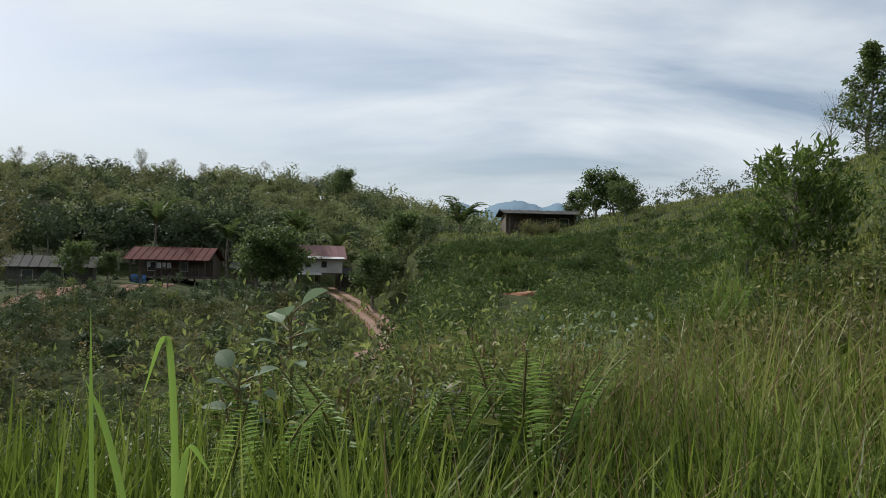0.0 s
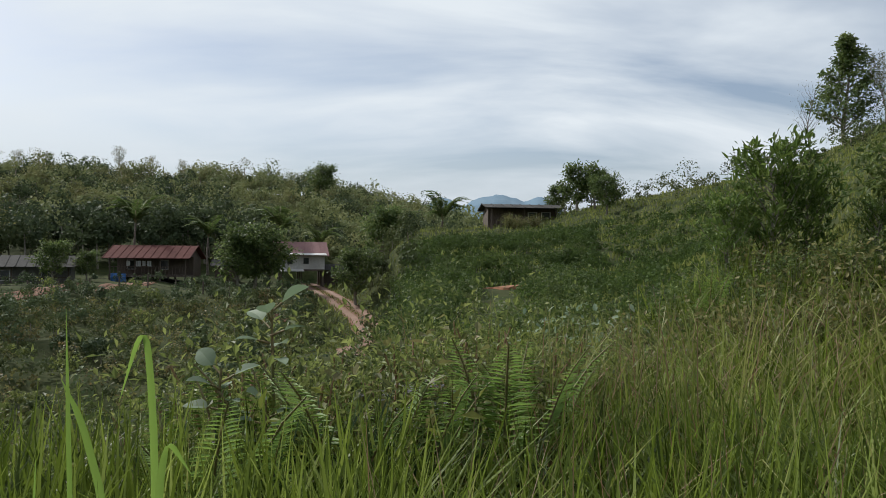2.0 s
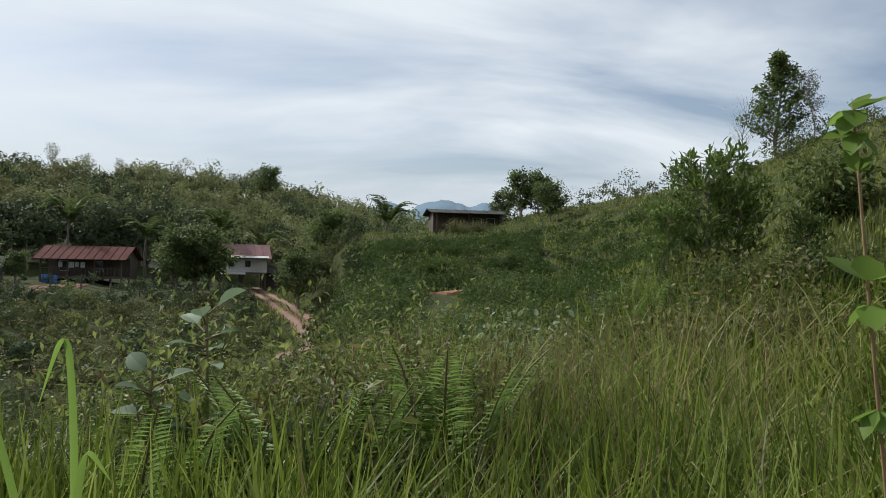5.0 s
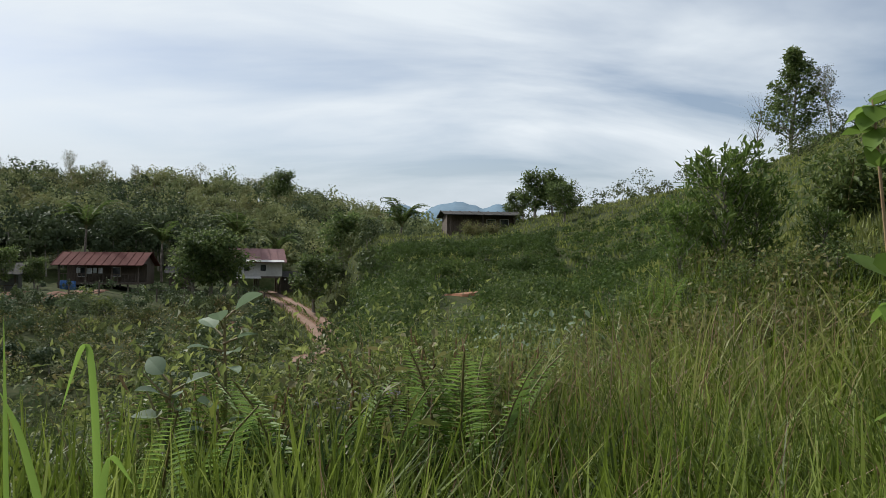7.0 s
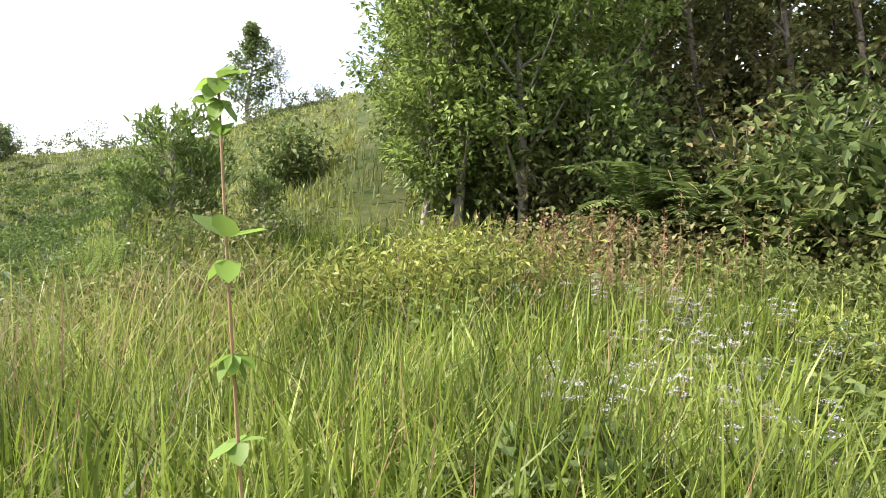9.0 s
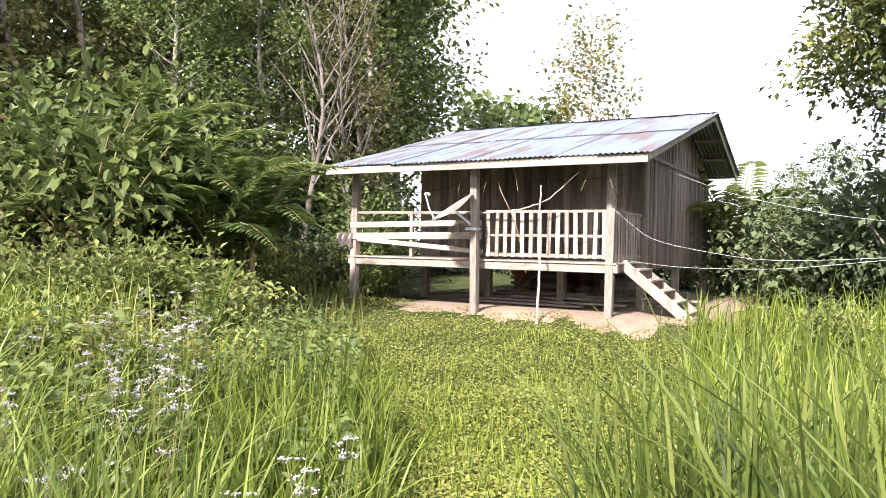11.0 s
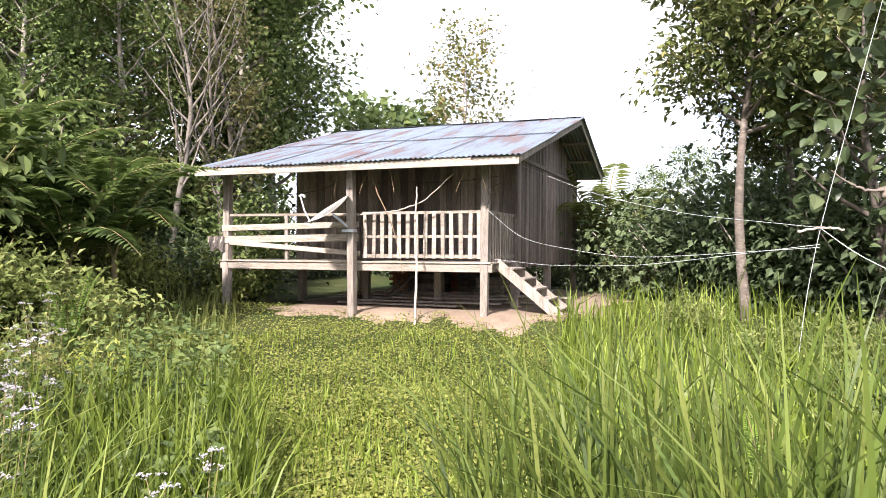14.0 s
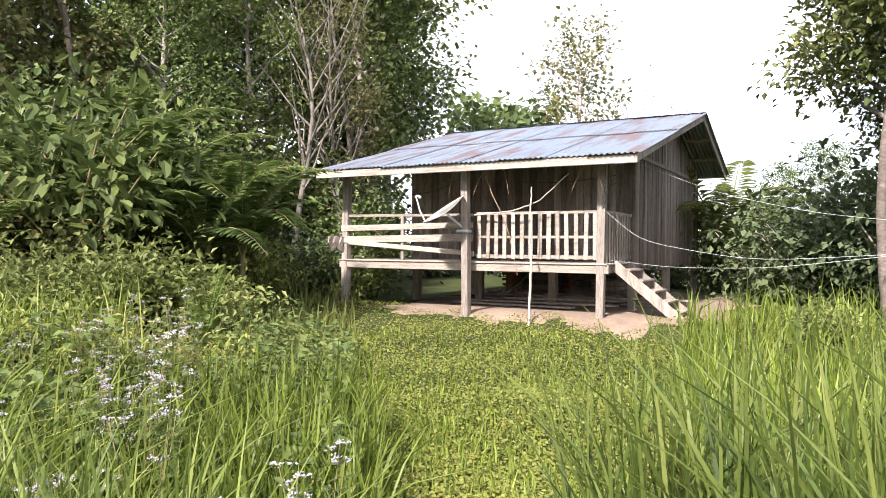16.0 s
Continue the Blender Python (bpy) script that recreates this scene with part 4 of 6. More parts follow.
def far_wood(name, n, a0, a1, r0, r1, size, label, mat, per=90, leaf=0.2, tall=1.5, bole=2):
    x, y = sow(n, a0, a1, r0, r1, R2)
    rd, _ = road_at(x, y)
    ok = (rd > 2.0 + size) & ~scar_here(x, y)
    x, y = x[ok], y[ok]; n = len(x)
    z = land(x, y)
    cr = size * R2.uniform(0.55, 1.4, n)
    lift = cr * tall
    ctr = np.stack([x, y, z + lift], -1)
    c = np.repeat(np.arange(n), per)
    # each crown is a heap of rounded puffs, leaves facing out of their puff
    k = 9
    pd = R2.normal(0, 1, (n, k, 3)); pd[:, :, 2] = np.abs(pd[:, :, 2]) * 1.1 - 0.35
    pd /= np.linalg.norm(pd, axis=2)[:, :, None]
    pd *= R2.uniform(0.5, 0.85, (n, k, 1))
    which = R2.integers(0, k, n * per)
    u = R2.normal(0, 1, (n * per, 3)); u /= np.linalg.norm(u, axis=1)[:, None]
    o = (pd[c, which] + u * (R2.uniform(0.2, 1, n * per) ** 0.35 * R2.uniform(0.28, 0.5, (n, k))[c, which])[:, None]) * cr[c][:, None]
    o[:, 2] *= R2.uniform(0.75, 1.3, n)[c]
    side = np.cross(u, R2.normal(0, 1, o.shape))
    face = u + R2.normal(0, 0.18, o.shape) + [0, 0, 0.25]
    lv = scatter(TUFT_V - [0.4, 0, 0], TUFT_F, ctr[c] + o, frames_from(side, face), size * leaf * R2.uniform(0.6, 1.35, len(c)), np.full(len(c), 1.3))
    tw = [tube(np.array([[x[i], y[i], z[i] - 0.4], [x[i] + 0.1 * cr[i], y[i], z[i] + lift[i]]]), [0.06 * size, 0.03 * size], 4) for i in range(0, n, bole)]
    e = tagged(new(name), label, "woods", kind="stuff")
    wv, wf = join(tw)
    tagged(mesh_object("trunks", wv, wf, M_BARK, e), kind="stuff")
    tagged(mesh_object("foliage", lv[0], lv[1], mat, e), kind="stuff")
    return e


far_wood("hill_woods", 480, -167, -125, 98, 178, 2.3, "dense mixed woods covering the far hill", M_HILL, 230, 0.165, 0.9)
far_wood("dark_hill_woods", 260, -167, -125, 98, 176, 2.2, "darker broadleaf trees among the hill woods", M_HILLDARK, 230, 0.165, 0.9)
far_wood("pale_hill_woods", 150, -167, -128, 120, 178, 2.2, "pale yellow-green trees among the hill woods", M_HILLPALE, 220, 0.16, 1.0)
far_wood("hill_foot_woods", 130, -174, -139, 95, 105, 2.3, "taller dark trees behind the village houses", M_HILLDARK, 250, 0.18, 1.6)
far_wood("emergent_trees", 12, -167, -134, 150, 172, 1.6, "thin taller trees standing above the hill woods", M_OLIVE, 170, 0.12, 2.3, 1)
far_wood("valley_shrubs", 380, -174, -136.0, 14, 69, 0.7, "shrubs and young trees on the valley side", M_FARLEAF, 120, 0.2, 0.8)
far_wood("terrace_shrubs", 75, -166, -138.5, 64, 77, 0.75, "shrubs on the edge of the village terrace", M_HILLDARK, 130, 0.2, 0.75)
far_wood("dark_valley_bushes", 46, -174, -139, 30, 67, 1.25, "dark rounded bushes below the village", M_HILLDARK, 260, 0.16, 0.75)
far_wood("fresh_valley_bushes", 34, -172, -138, 28, 68, 0.8, "fresh green bushes below the village", M_FRESH, 170, 0.19, 0.8)
far_wood("bank_shrubs", 110, -138, -131, 30, 72, 0.95, "bushes on the bank beside the track", M_FARLEAF, 170, 0.19, 0.8)
far_wood("valley_creepers", 480, -170, -135, 14, 66, 0.8, "low creepers over the valley side", M_OLIVE, 70, 0.22, 0.15)
far_wood("ridge_shrubs", 130, -131, -92, 30, 66, 0.42, "low shrubs on the grassy ridge", M_FARLEAF, 90, 0.2, 0.6)
far_wood("ridge_creepers", 700, -135, -117, 22, 54, 0.55, "leafy green creepers over the ridge side", M_VINE, 110, 0.2, 0.3)
far_wood("track_side_shrubs", 200, -140, -131, 28, 70, 0.5, "small shrubs along the track", M_FARLEAF, 110, 0.2, 0.7)
far_wood("hollow_shrubs", 120, -137, -117, 10, 26, 0.55, "leafy shrubs in the hollow below the brow", M_LIGHT, 190, 0.11, 0.7)
far_wood("hollow_creepers", 230, -137, -110, 9, 26, 0.5, "leafy creepers filling the hollow", M_VINE, 130, 0.14, 0.4)
far_wood("thin_ridge_creepers", 150, -118, -106, 20, 52, 0.5, "scattered creepers on the grassy ridge", M_VINE, 70, 0.25, 0.3)
far_wood("ridge_top_trees", 60, -121, -94, 60, 78, 1.1, "bushes along the top of the ridge", M_FARLEAF, 200, 0.13, 0.9)
far_wood("slope_woods", 140, -89, -33, 30, 75, 2.2, "closed woods rising behind the near trees", M_CANOPY, 190, 0.17, 2.2)
far_wood("edge_thicket", 90, -88, -34, 19, 30, 1.3, "thicket under the near trees", M_OLIVE, 260, 0.16, 1.0)

tall = plant("tall_ridge_tree", tree_shape(R1, 10.4, 0.17, 0.10, 3.7, 46, 5800, 0.29, 0.6, 0.015, "tuft", clump=0.5, cone=0.92), M_BARK, M_CANOPY, "tall dark conical tree on the ridge", "tree")
stand(tall, -100.2, 74, 1.0, first=True)

dome = plant("ridge_crown_tree", tree_shape(R1, 4.6, 0.14, 0.2, 2.0, 20, 2800, 0.28, 0.5, 0.03, "tuft", clump=0.6), M_BARK, M_CANOPY, "round dark tree beside the ridge house", "tree")
stand(dome, -118.5, 66, 0.85, first=True)
stand(olive_bush, -123.6, 61, 0.75); stand(olive_bush, -121.9, 60.5, 0.7); stand(olive_bush, -122.8, 60, 0.6); stand(dome, -117.2, 66, 0.75); stand(dome, -116.3, 60, 0.65); stand(dome, -120.0, 70, 0.6)
stand(dome, -23.4, 40, 1.9); stand(dome, -143.2, 76, 1.35); stand(dome, -142.2, 77, 1.2); stand(dome, -135.6, 66, 1.0); stand(dome, -156.8, 78, 0.8); stand(dome, -154.7, 80, 0.6); stand(dome, -133.5, 78, 1.2); stand(dome, -144.4, 75, 1.15)
for h, d, s in ((-160.6, 150, 0.68), (-157.2, 152, 0.55), (-152.6, 150, 0.72), (-150.8, 150, 0.62), (-148.6, 152, 0.55), (-159.2, 150, 0.58), (-162.4, 150, 0.68)):
    stand(thin, h, d, s)
stand(thin, -161.8, 58, 0.95); stand(dome, -138.2, 140, 1.5)
papaya = frond_plant("young_palm", fern_shape(R1, 13, 2.2, 34, 1.1, 0.11, 1.1), "palm with drooping green fronds", "palm", M_FERN)
for h, d, s, up in ((-151.6, 90, 1.6, 5.6), (-146.6, 89, 1.3, 4.2), (-141.3, 91, 1.6, 5.6), (-138.4, 91, 1.3, 4.6), (-128.9, 70, 1.25, 1.0), (-132.9, 78, 1.5, 1.6)):
    p = stand(papaya, h, d, s, sink=-up, first=(h == -151.6))
    bx, by, bz = at_polar(h, d)
    tv, tf = tube(np.array([[bx, by, bz], [bx + 0.15, by, bz + up * 0.5], [bx, by, bz + up + 0.1]]), [0.17, 0.13, 0.1], 6)
    tagged(mesh_object("palm_trunk", tv, tf, M_TRUNK, smooth=True), "grey palm trunk behind the village houses", "palm")

# acacia sapling on the near slope
sap = plant("acacia_sapling", tree_shape(R1, 2.9, 0.035, 0.12, 1.15, 26, 1500, 0.2, 0.9, 0.05, clump=0.24, wide=0.65, droop=-0.3), M_BARK, M_YOUNG, "young acacia with upright glossy leaves", "tree", "stem")
stand(sap, -105.2, 13.2, 0.72, first=True); stand(sap, -107.8, 13.0, 0.5); stand(sap, -103.0, 13.4, 0.55); stand(sap, -98.5, 13.5, 0.4)

# ======== grass and weeds ========
R3 = np.random.default_rng(31)


def grass(name, n, a0, a1, r0, r1, h, w, label, mat=None, lean=0.32, rows=4, power=1.3, keep=None):
    x, y = sow(n, a0, a1, r0, r1, R3, power)
    ok = ~bare_here(x, y, -0.05) & ~scar_here(x, y)
    patch = np.sin(x * 1.3 + 2 * np.sin(y * 0.9)) * np.sin(y * 1.1 + 1.7) + R3.normal(0, 0.5, n)
    ok &= patch > -0.75
    v, f = blades(x[ok], y[ok], h, w, R3, lean, rows)
    return tagged(mesh_object(name, v, f, mat or M_GRASS), label, "grass", kind="stuff")


grass("long_grass", 20000, -136, -60, 1.3, 7.5, 1.0, 0.019, "dense long green grass", lean=0.42, rows=5)
grass("bent_grass", 3000, -150, -50, 1.5, 8, 1.0, 0.015, "pale bent grass leaves", M_PALEGRASS, lean=1.0, rows=6)
grass("dry_grass", 1300, -134, -62, 1.8, 8.5, 1.1, 0.007, "dry brown grass stalks among the green", M_DRY)
grass("far_long_grass", 12000, -134, -52, 6.5, 13, 0.8, 0.024, "long grass at the meadow's end", rows=3)
grass("weedy_grass", 6000, -60, -34, 1.3, 6.5, 0.75, 0.018, "loose grass among flowering weeds", rows=5)
grass("near_house_grass", 4200, -36, 30, 1.25, 2.8, 0.72, 0.02, "grass at the edge of the clearing", rows=5)
grass("clearing_grass", 10000, -40, -8, 2.6, 12.0, 0.2, 0.014, "short grass of the clearing", rows=3)
grass("side_grass", 7000, -12, 28, 3.5, 14, 0.62, 0.026, "rough grass beside the clearing", rows=3)
grass("left_grass", 12000, -178, -131, 1.4, 3.6, 1.08, 0.018, "long grass at the brow of the slope", rows=5)
grass("valley_grass", 12000, -178, -133, 5, 40, 0.35, 0.07, "rough grass in the valley", M_COVER, rows=3)
grass("ridge_grass", 27000, -133, -92, 9, 78, 0.3, 0.1, "rough grass on the ridge side", M_COVER, rows=3, power=1.0)
grass("wood_edge_grass", 10000, -106, -36, 8, 24, 0.45, 0.035, "grass along the edge of the wood", M_COVER, rows=3)

u = R3.uniform(0, 1, 4200)
off = np.where(R3.uniform(0, 1, 4200) < 0.28, R3.normal(0, 0.16, 4200), np.sign(R3.normal(0, 1, 4200)) * R3.uniform(1.05, 3.6, 4200))
x = np.interp(u * seg[-1], tt, rx) + np.interp(u * seg[-1], tt, nx) * off
y = np.interp(u * seg[-1], tt, ry) + np.interp(u * seg[-1], tt, ny) * off
v, f = blades(x, y, np.where(np.abs(off) < 0.9, 0.18, 0.45), 0.08, R3, 0.5, 3)
tagged(mesh_object("track_grass", v, f, M_COVER), "grass between and beside the wheel ruts", "grass", kind="stuff")

grass("brow_pale_grass", 1300, -131, -96, 4.4, 7.8, 1.35, 0.014, "pale bent grass standing over the brow", M_PALEGRASS, lean=0.8, rows=6, power=1.0)
grass("brow_dry_grass", 450, -133, -98, 4.0, 7.5, 1.4, 0.008, "dry brown stalks standing over the brow", M_DRY, lean=0.6, rows=5, power=1.0)

# ======== the village houses across the valley and the house on the ridge ========
M_RED = material("red_metal_roof", (0.075, 0.028, 0.024), (0.125, 0.052, 0.045), 0.5, 6.0, 0.9, 0.1, spec=0.1)
M_PINK = material("faded_red_roof", (0.17, 0.08, 0.075), (0.27, 0.14, 0.13), 0.5, 6.0, 0.6, 0.1, metal=0.1)
M_GREYROOF = material("grey_metal_roof", (0.035, 0.033, 0.031), (0.08, 0.075, 0.07), 0.6, 6.0, 0.9, 0.1, spec=0.2)
M_DKWOOD = material("dark_house_wood", (0.06, 0.043, 0.032), (0.115, 0.088, 0.066), 1.0, 8.0, 0.85, 0.3, stretch=WOODY)
M_WHITE = material("whitewashed_wall", (0.42, 0.40, 0.38), (0.58, 0.56, 0.54), 0.7, 7.0, 0.8, 0.1)
M_GREYWALL = material("grey_board_wall", (0.09, 0.09, 0.08), (0.16, 0.155, 0.135), 0.7, 7.0, 0.85, 0.1)
M_GLASS = material("dark_window", (0.02, 0.022, 0.025), (0.05, 0.055, 0.06), 1, 5, 0.2, 0.0)
M_BLUE = material("blue_plastic", (0.03, 0.10, 0.30), (0.05, 0.16, 0.40), 3, 20, 0.45, 0.0)
M_CLOTH = material("white_cloth", (0.55, 0.55, 0.55), (0.75, 0.75, 0.75), 5, 40, 0.9, 0.2)


def slab_bm(quad, thick):
    bm = bmesh.new()
    a = [bm.verts.new(c) for c in quad]
    b = [bm.verts.new(Vector(c) - Vector((0, 0, thick))) for c in quad]
    bm.faces.new(a); bm.faces.new(b[::-1])
    for i in range(4):
        bm.faces.new((a[i], b[i], b[(i + 1) % 4], a[(i + 1) % 4]))
    bmesh.ops.recalc_face_normals(bm, faces=bm.faces[:])
    return bm


def ribbed(parent, name, p00, p10, p01, p11, ribs, mat):
    """A roof plane with standing ribs."""
    p = [Vector(c) for c in (p00, p10, p11, p01)]
    part(name, slab_bm(p, 0.05), mat, parent)
    for k in range(ribs + 1):
        u = k / ribs
        a, b = p[0].lerp(p[1], u), p[3].lerp(p[2], u)
        part("rib", bar_bm(a + Vector((0, 0, 0.02)), b + Vector((0, 0, 0.02)), 0.06, 0.05, 0), mat, parent)


def village_house(name, label, head, dist, turn, length, depth, floor, wall_h, rise, wallmat, roofmat, windows=(), porch=0.0, base=None):
    """A house on posts: x along its front, front towards -y. porch: open depth at the front."""
    e = tagged(new(name), label, "house")
    L, D = length / 2, depth / 2
    z0, z1 = floor, floor + wall_h
    for i in range(int(length // 2.2) + 1):
        x = -L + 0.15 + (length - 0.3) * i / (length // 2.2)
        for y in (-D + 0.1, 0, D - 0.1):
            part("stilt", bar_bm((x, y, -0.6), (x, y, z0 - 0.1), 0.16, 0.16, 0), M_DKWOOD, e)
        if porch:
            part("porch_post", bar_bm((x, -D + 0.1, z0), (x, -D + 0.1, z1), 0.11, 0.11, 0), M_DKWOOD, e)
    part("floor", box_bm(-L, -D, z0 - 0.2, L, D, z0, 0), M_DKWOOD, e)
    fy = -D + porch
    for w, q in (("front_wall", (-L, fy, z0, L, fy + 0.1, z1)), ("rear_wall", (-L, D - 0.1, z0, L, D, z1)), ("end_wall", (-L, fy + 0.1, z0, -L + 0.1, D - 0.1, z1)), ("end_wall", (L - 0.1, fy + 0.1, z0, L, D - 0.1, z1))):
        part(w, box_bm(*q, 0), wallmat, e)
    for sx in (-L + 0.05, L - 0.05):      # gable triangles
        bm = bmesh.new()
        vs = [bm.verts.new((sx, -D, z1)), bm.verts.new((sx, D, z1)), bm.verts.new((sx, 0, z1 + rise))]
        bm.faces.new(vs)
        g = bmesh.ops.extrude_face_region(bm, geom=bm.faces[:])
        for v in g["geom"]:
            if isinstance(v, bmesh.types.BMVert):
                v.co.x += 0.06 if sx < 0 else -0.06
        part("gable", bm, wallmat, e)
    o = 0.45
    dz = rise * o / D
    ribbed(e, "roof_plane", (-L - o, -D - o, z1 - dz + 0.06), (L + o, -D - o, z1 - dz + 0.06), (-L - o, 0, z1 + rise + 0.06), (L + o, 0, z1 + rise + 0.06), int(length / 0.7), roofmat)
    ribbed(e, "roof_plane", (-L - o, D + o, z1 - dz + 0.06), (L + o, D + o, z1 - dz + 0.06), (-L - o, 0, z1 + rise + 0.06), (L + o, 0, z1 + rise + 0.06), int(length / 0.7), roofmat)
    if porch:
        part("porch_rail", box_bm(-L, -D + 0.06, z0 + 0.8, L, -D + 0.12, z0 + 0.88, 0), M_DKWOOD, e)
        for k in range(int(length / 0.35)):
            x = -L + 0.2 + k * 0.35
            part("baluster", box_bm(x, -D + 0.07, z0, x + 0.05, -D + 0.11, z0 + 0.8, 0), M_DKWOOD, e)
    for wx, wz, ww, wh in windows:
        win = part("window", box_bm(wx, fy - 0.03, wz, wx + ww, fy + 0.02, wz + wh, 0), M_GLASS, e)
        for q in ((wx - 0.07, wz - 0.07, wx, wz + wh + 0.07), (wx + ww, wz - 0.07, wx + ww + 0.07, wz + wh + 0.07), (wx, wz + wh, wx + ww, wz + wh + 0.07), (wx, wz - 0.07, wx + ww, wz)):
            part("window_frame", box_bm(q[0], fy - 0.05, q[1], q[2], fy + 0.02, q[3], 0), M_WHITE, win)
    x, y, z = at_polar(head, dist)
    e.matrix_world = pose(x, y, z if base is None else base, 0, 0, turn)
    return e


# turned so that the fronts face the walker, a little askew
h1 = village_house("long_stilt_house", "long dark wooden stilt house with red metal roof and open verandah", -150.2, 84, 131, 8.0, 5.0, 1.3, 1.9, 1.15, M_DKWOOD, M_RED, [(-2.9, 1.9, 0.8, 0.9), (0.5, 1.9, 0.8, 0.9)], 2.4, base=-1.35)
h2 = village_house("white_stilt_house", "white-walled two-storey house with pink-red metal roof", -139.9, 87, 146, 5.2, 4.4, 2.1, 1.75, 1.35, M_WHITE, M_PINK, [(-1.6, 2.7, 0.6, 0.7), (0.2, 2.7, 0.6, 0.7)], 0.0, base=-1.5)
h2b = village_house("lean_to", "low shed of dark boards with a pale metal roof", -145.2, 85, 140, 2.4, 2.6, 0.5, 1.9, 0.5, M_DKWOOD, M_GREYROOF, (), 0.0, base=-1.35)
h3 = village_house("ridge_house", "weathered open-sided house with dark metal roof on the ridge", -122.9, 66, 134, 6.0, 4.2, 0.5, 1.75, 0.38, M_DKWOOD, M_GREYROOF, [(0.6, 1.2, 0.7, 0.7), (1.8, 1.2, 0.7, 0.7)], 1.2, base=4.1)
h0 = village_house("low_village_house", "low grey house with green door among trees", -158.2, 82, 150, 7.5, 4.5, 0.3, 2.0, 0.9, M_GREYWALL, M_GREYROOF, [(-2.4, 0.9, 0.9, 0.9), (1.2, 0.9, 0.9, 0.9)], 0.9, base=-1.4)
h2c = village_house("side_shed", "open shed of dark boards beside the white house", -137.6, 88, 138, 2.2, 3.0, 0.4, 1.7, 0.5, M_DKWOOD, M_GREYROOF, (), 0.8, base=-1.5)

part("awning", slab_bm([(-2.75, -3.1, 3.72), (2.75, -3.1, 3.72), (2.75, -2.2, 3.95), (-2.75, -2.2, 3.95)], 0.04), M_WHITE, h2, "pale metal awning below the roof")
part("awning", slab_bm([(-2.6, -3.2, 1.9), (0.2, -3.2, 1.9), (0.2, -2.2, 2.1), (-2.6, -2.2, 2.1)], 0.04), M_WHITE, h2, "pale metal awning over the lower room")

# washing on the verandah of the long house, water butts below it
m1 = h1.matrix_world
for k, (x, w, hh) in enumerate(((-1.2, 0.5, 0.6), (-0.6, 0.35, 0.5), (-0.1, 0.45, 0.55), (-2.2, 0.4, 0.5))):
    bm = bmesh.new()
    nxs = 8
    cols = [[bm.verts.new(m1 @ Vector((x + w * i / nxs, -2.32 + 0.03 * math.sin(i * 1.7 + k), z))) for i in range(nxs + 1)] for z in (2.75, 2.75 - hh * 0.5, 2.75 - hh)]
    for r in range(2):
        for i in range(nxs):
            bm.faces.new((cols[r][i], cols[r][i + 1], cols[r + 1][i + 1], cols[r + 1][i]))
    g = bmesh.ops.solidify(bm, geom=bm.faces[:], thickness=0.01)
    me = bpy.data.meshes.new("washing"); bm.to_mesh(me); bm.free(); me.materials.append(M_CLOTH)
    tagged(new("washing", me), "white washing hung along the verandah", "laundry", "washing on the line")
for k, (x, y) in enumerate(((-2.9, -3.6), (-2.0, -3.8), (-2.4, -3.2))):
    pts = [(0.30, 0), (0.34, 0.08), (0.34, 0.4), (0.36, 0.44), (0.34, 0.48), (0.34, 0.82), (0.30, 0.9)]
    tv, tf = tube(np.array([[0, 0, z] for _, z in pts]), [r for r, _ in pts], 14)
    c = m1 @ Vector((x, y, 0))
    ob = mesh_object("water_barrel", tv, tf, M_BLUE, smooth=True)
    ob.location = (c.x, c.y, float(land(c.x, c.y)) - 0.03)
    tagged(ob, "blue plastic water barrel before the house", "barrel", "water barrels")

# wire fence along the terrace edge
fence = tagged(new("wire_fence"), "rough post and wire fence along the terrace", "fence")
px = []
for k in range(14):
    a, d = -164 + k * 1.9, 70 + 0.4 * math.sin(k)
    x, y, z = at_polar(a, d, 0.3)
    part("post", bar_bm((x, y, z), (x, y, z + 1.5), 0.09, 0.09, 0), M_DKWOOD, fence)
    px.append((x, y, z + 0.3))
for up in (0.35, 0.75, 1.1):
    tv, tf = tube(np.array([(x, y, z + up) for x, y, z in px]), [0.012] * len(px), 4)
    mesh_object("wire", tv, tf, M_GREYROOF, fence)


def earth_patch(name, head, dist, rx, ry, label, turn=0, mat=None):
    """A bare patch lying on the slope, ragged at its edge."""
    cx, cy, _ = at_polar(head, dist)
    n, rings = 40, 7
    v = [(cx, cy, float(land(cx, cy)) + 0.07)]
    c, s = math.cos(radians(turn)), math.sin(radians(turn))
    for r in range(1, rings + 1):
        for k in range(n):
            t = 2 * math.pi * k / n
            q = r / rings * (1 + 0.2 * math.sin(3 * t + 1) + 0.12 * math.sin(7 * t) + 0.08 * math.sin(13 * t + 2))
            x, y = rx * q * math.cos(t), ry * q * math.sin(t)
            X, Y = cx + x * c - y * s, cy + x * s + y * c
            v.append((X, Y, float(land(X, Y)) + (0.07 if r < rings else -0.1)))
    f = [(0, 1 + k, 1 + (k + 1) % n) for k in range(n)]
    q = [(1 + r * n + k, 1 + (r + 1) * n + k, 1 + (r + 1) * n + (k + 1) % n, 1 + r * n + (k + 1) % n) for r in range(rings - 1) for k in range(n)]
    me = bpy.data.meshes.new(name); me.from_pydata(v, [], f + q); me.materials.append(mat or M_EARTH)
    tagged(new(name, me), label, "bare earth", kind="structure")


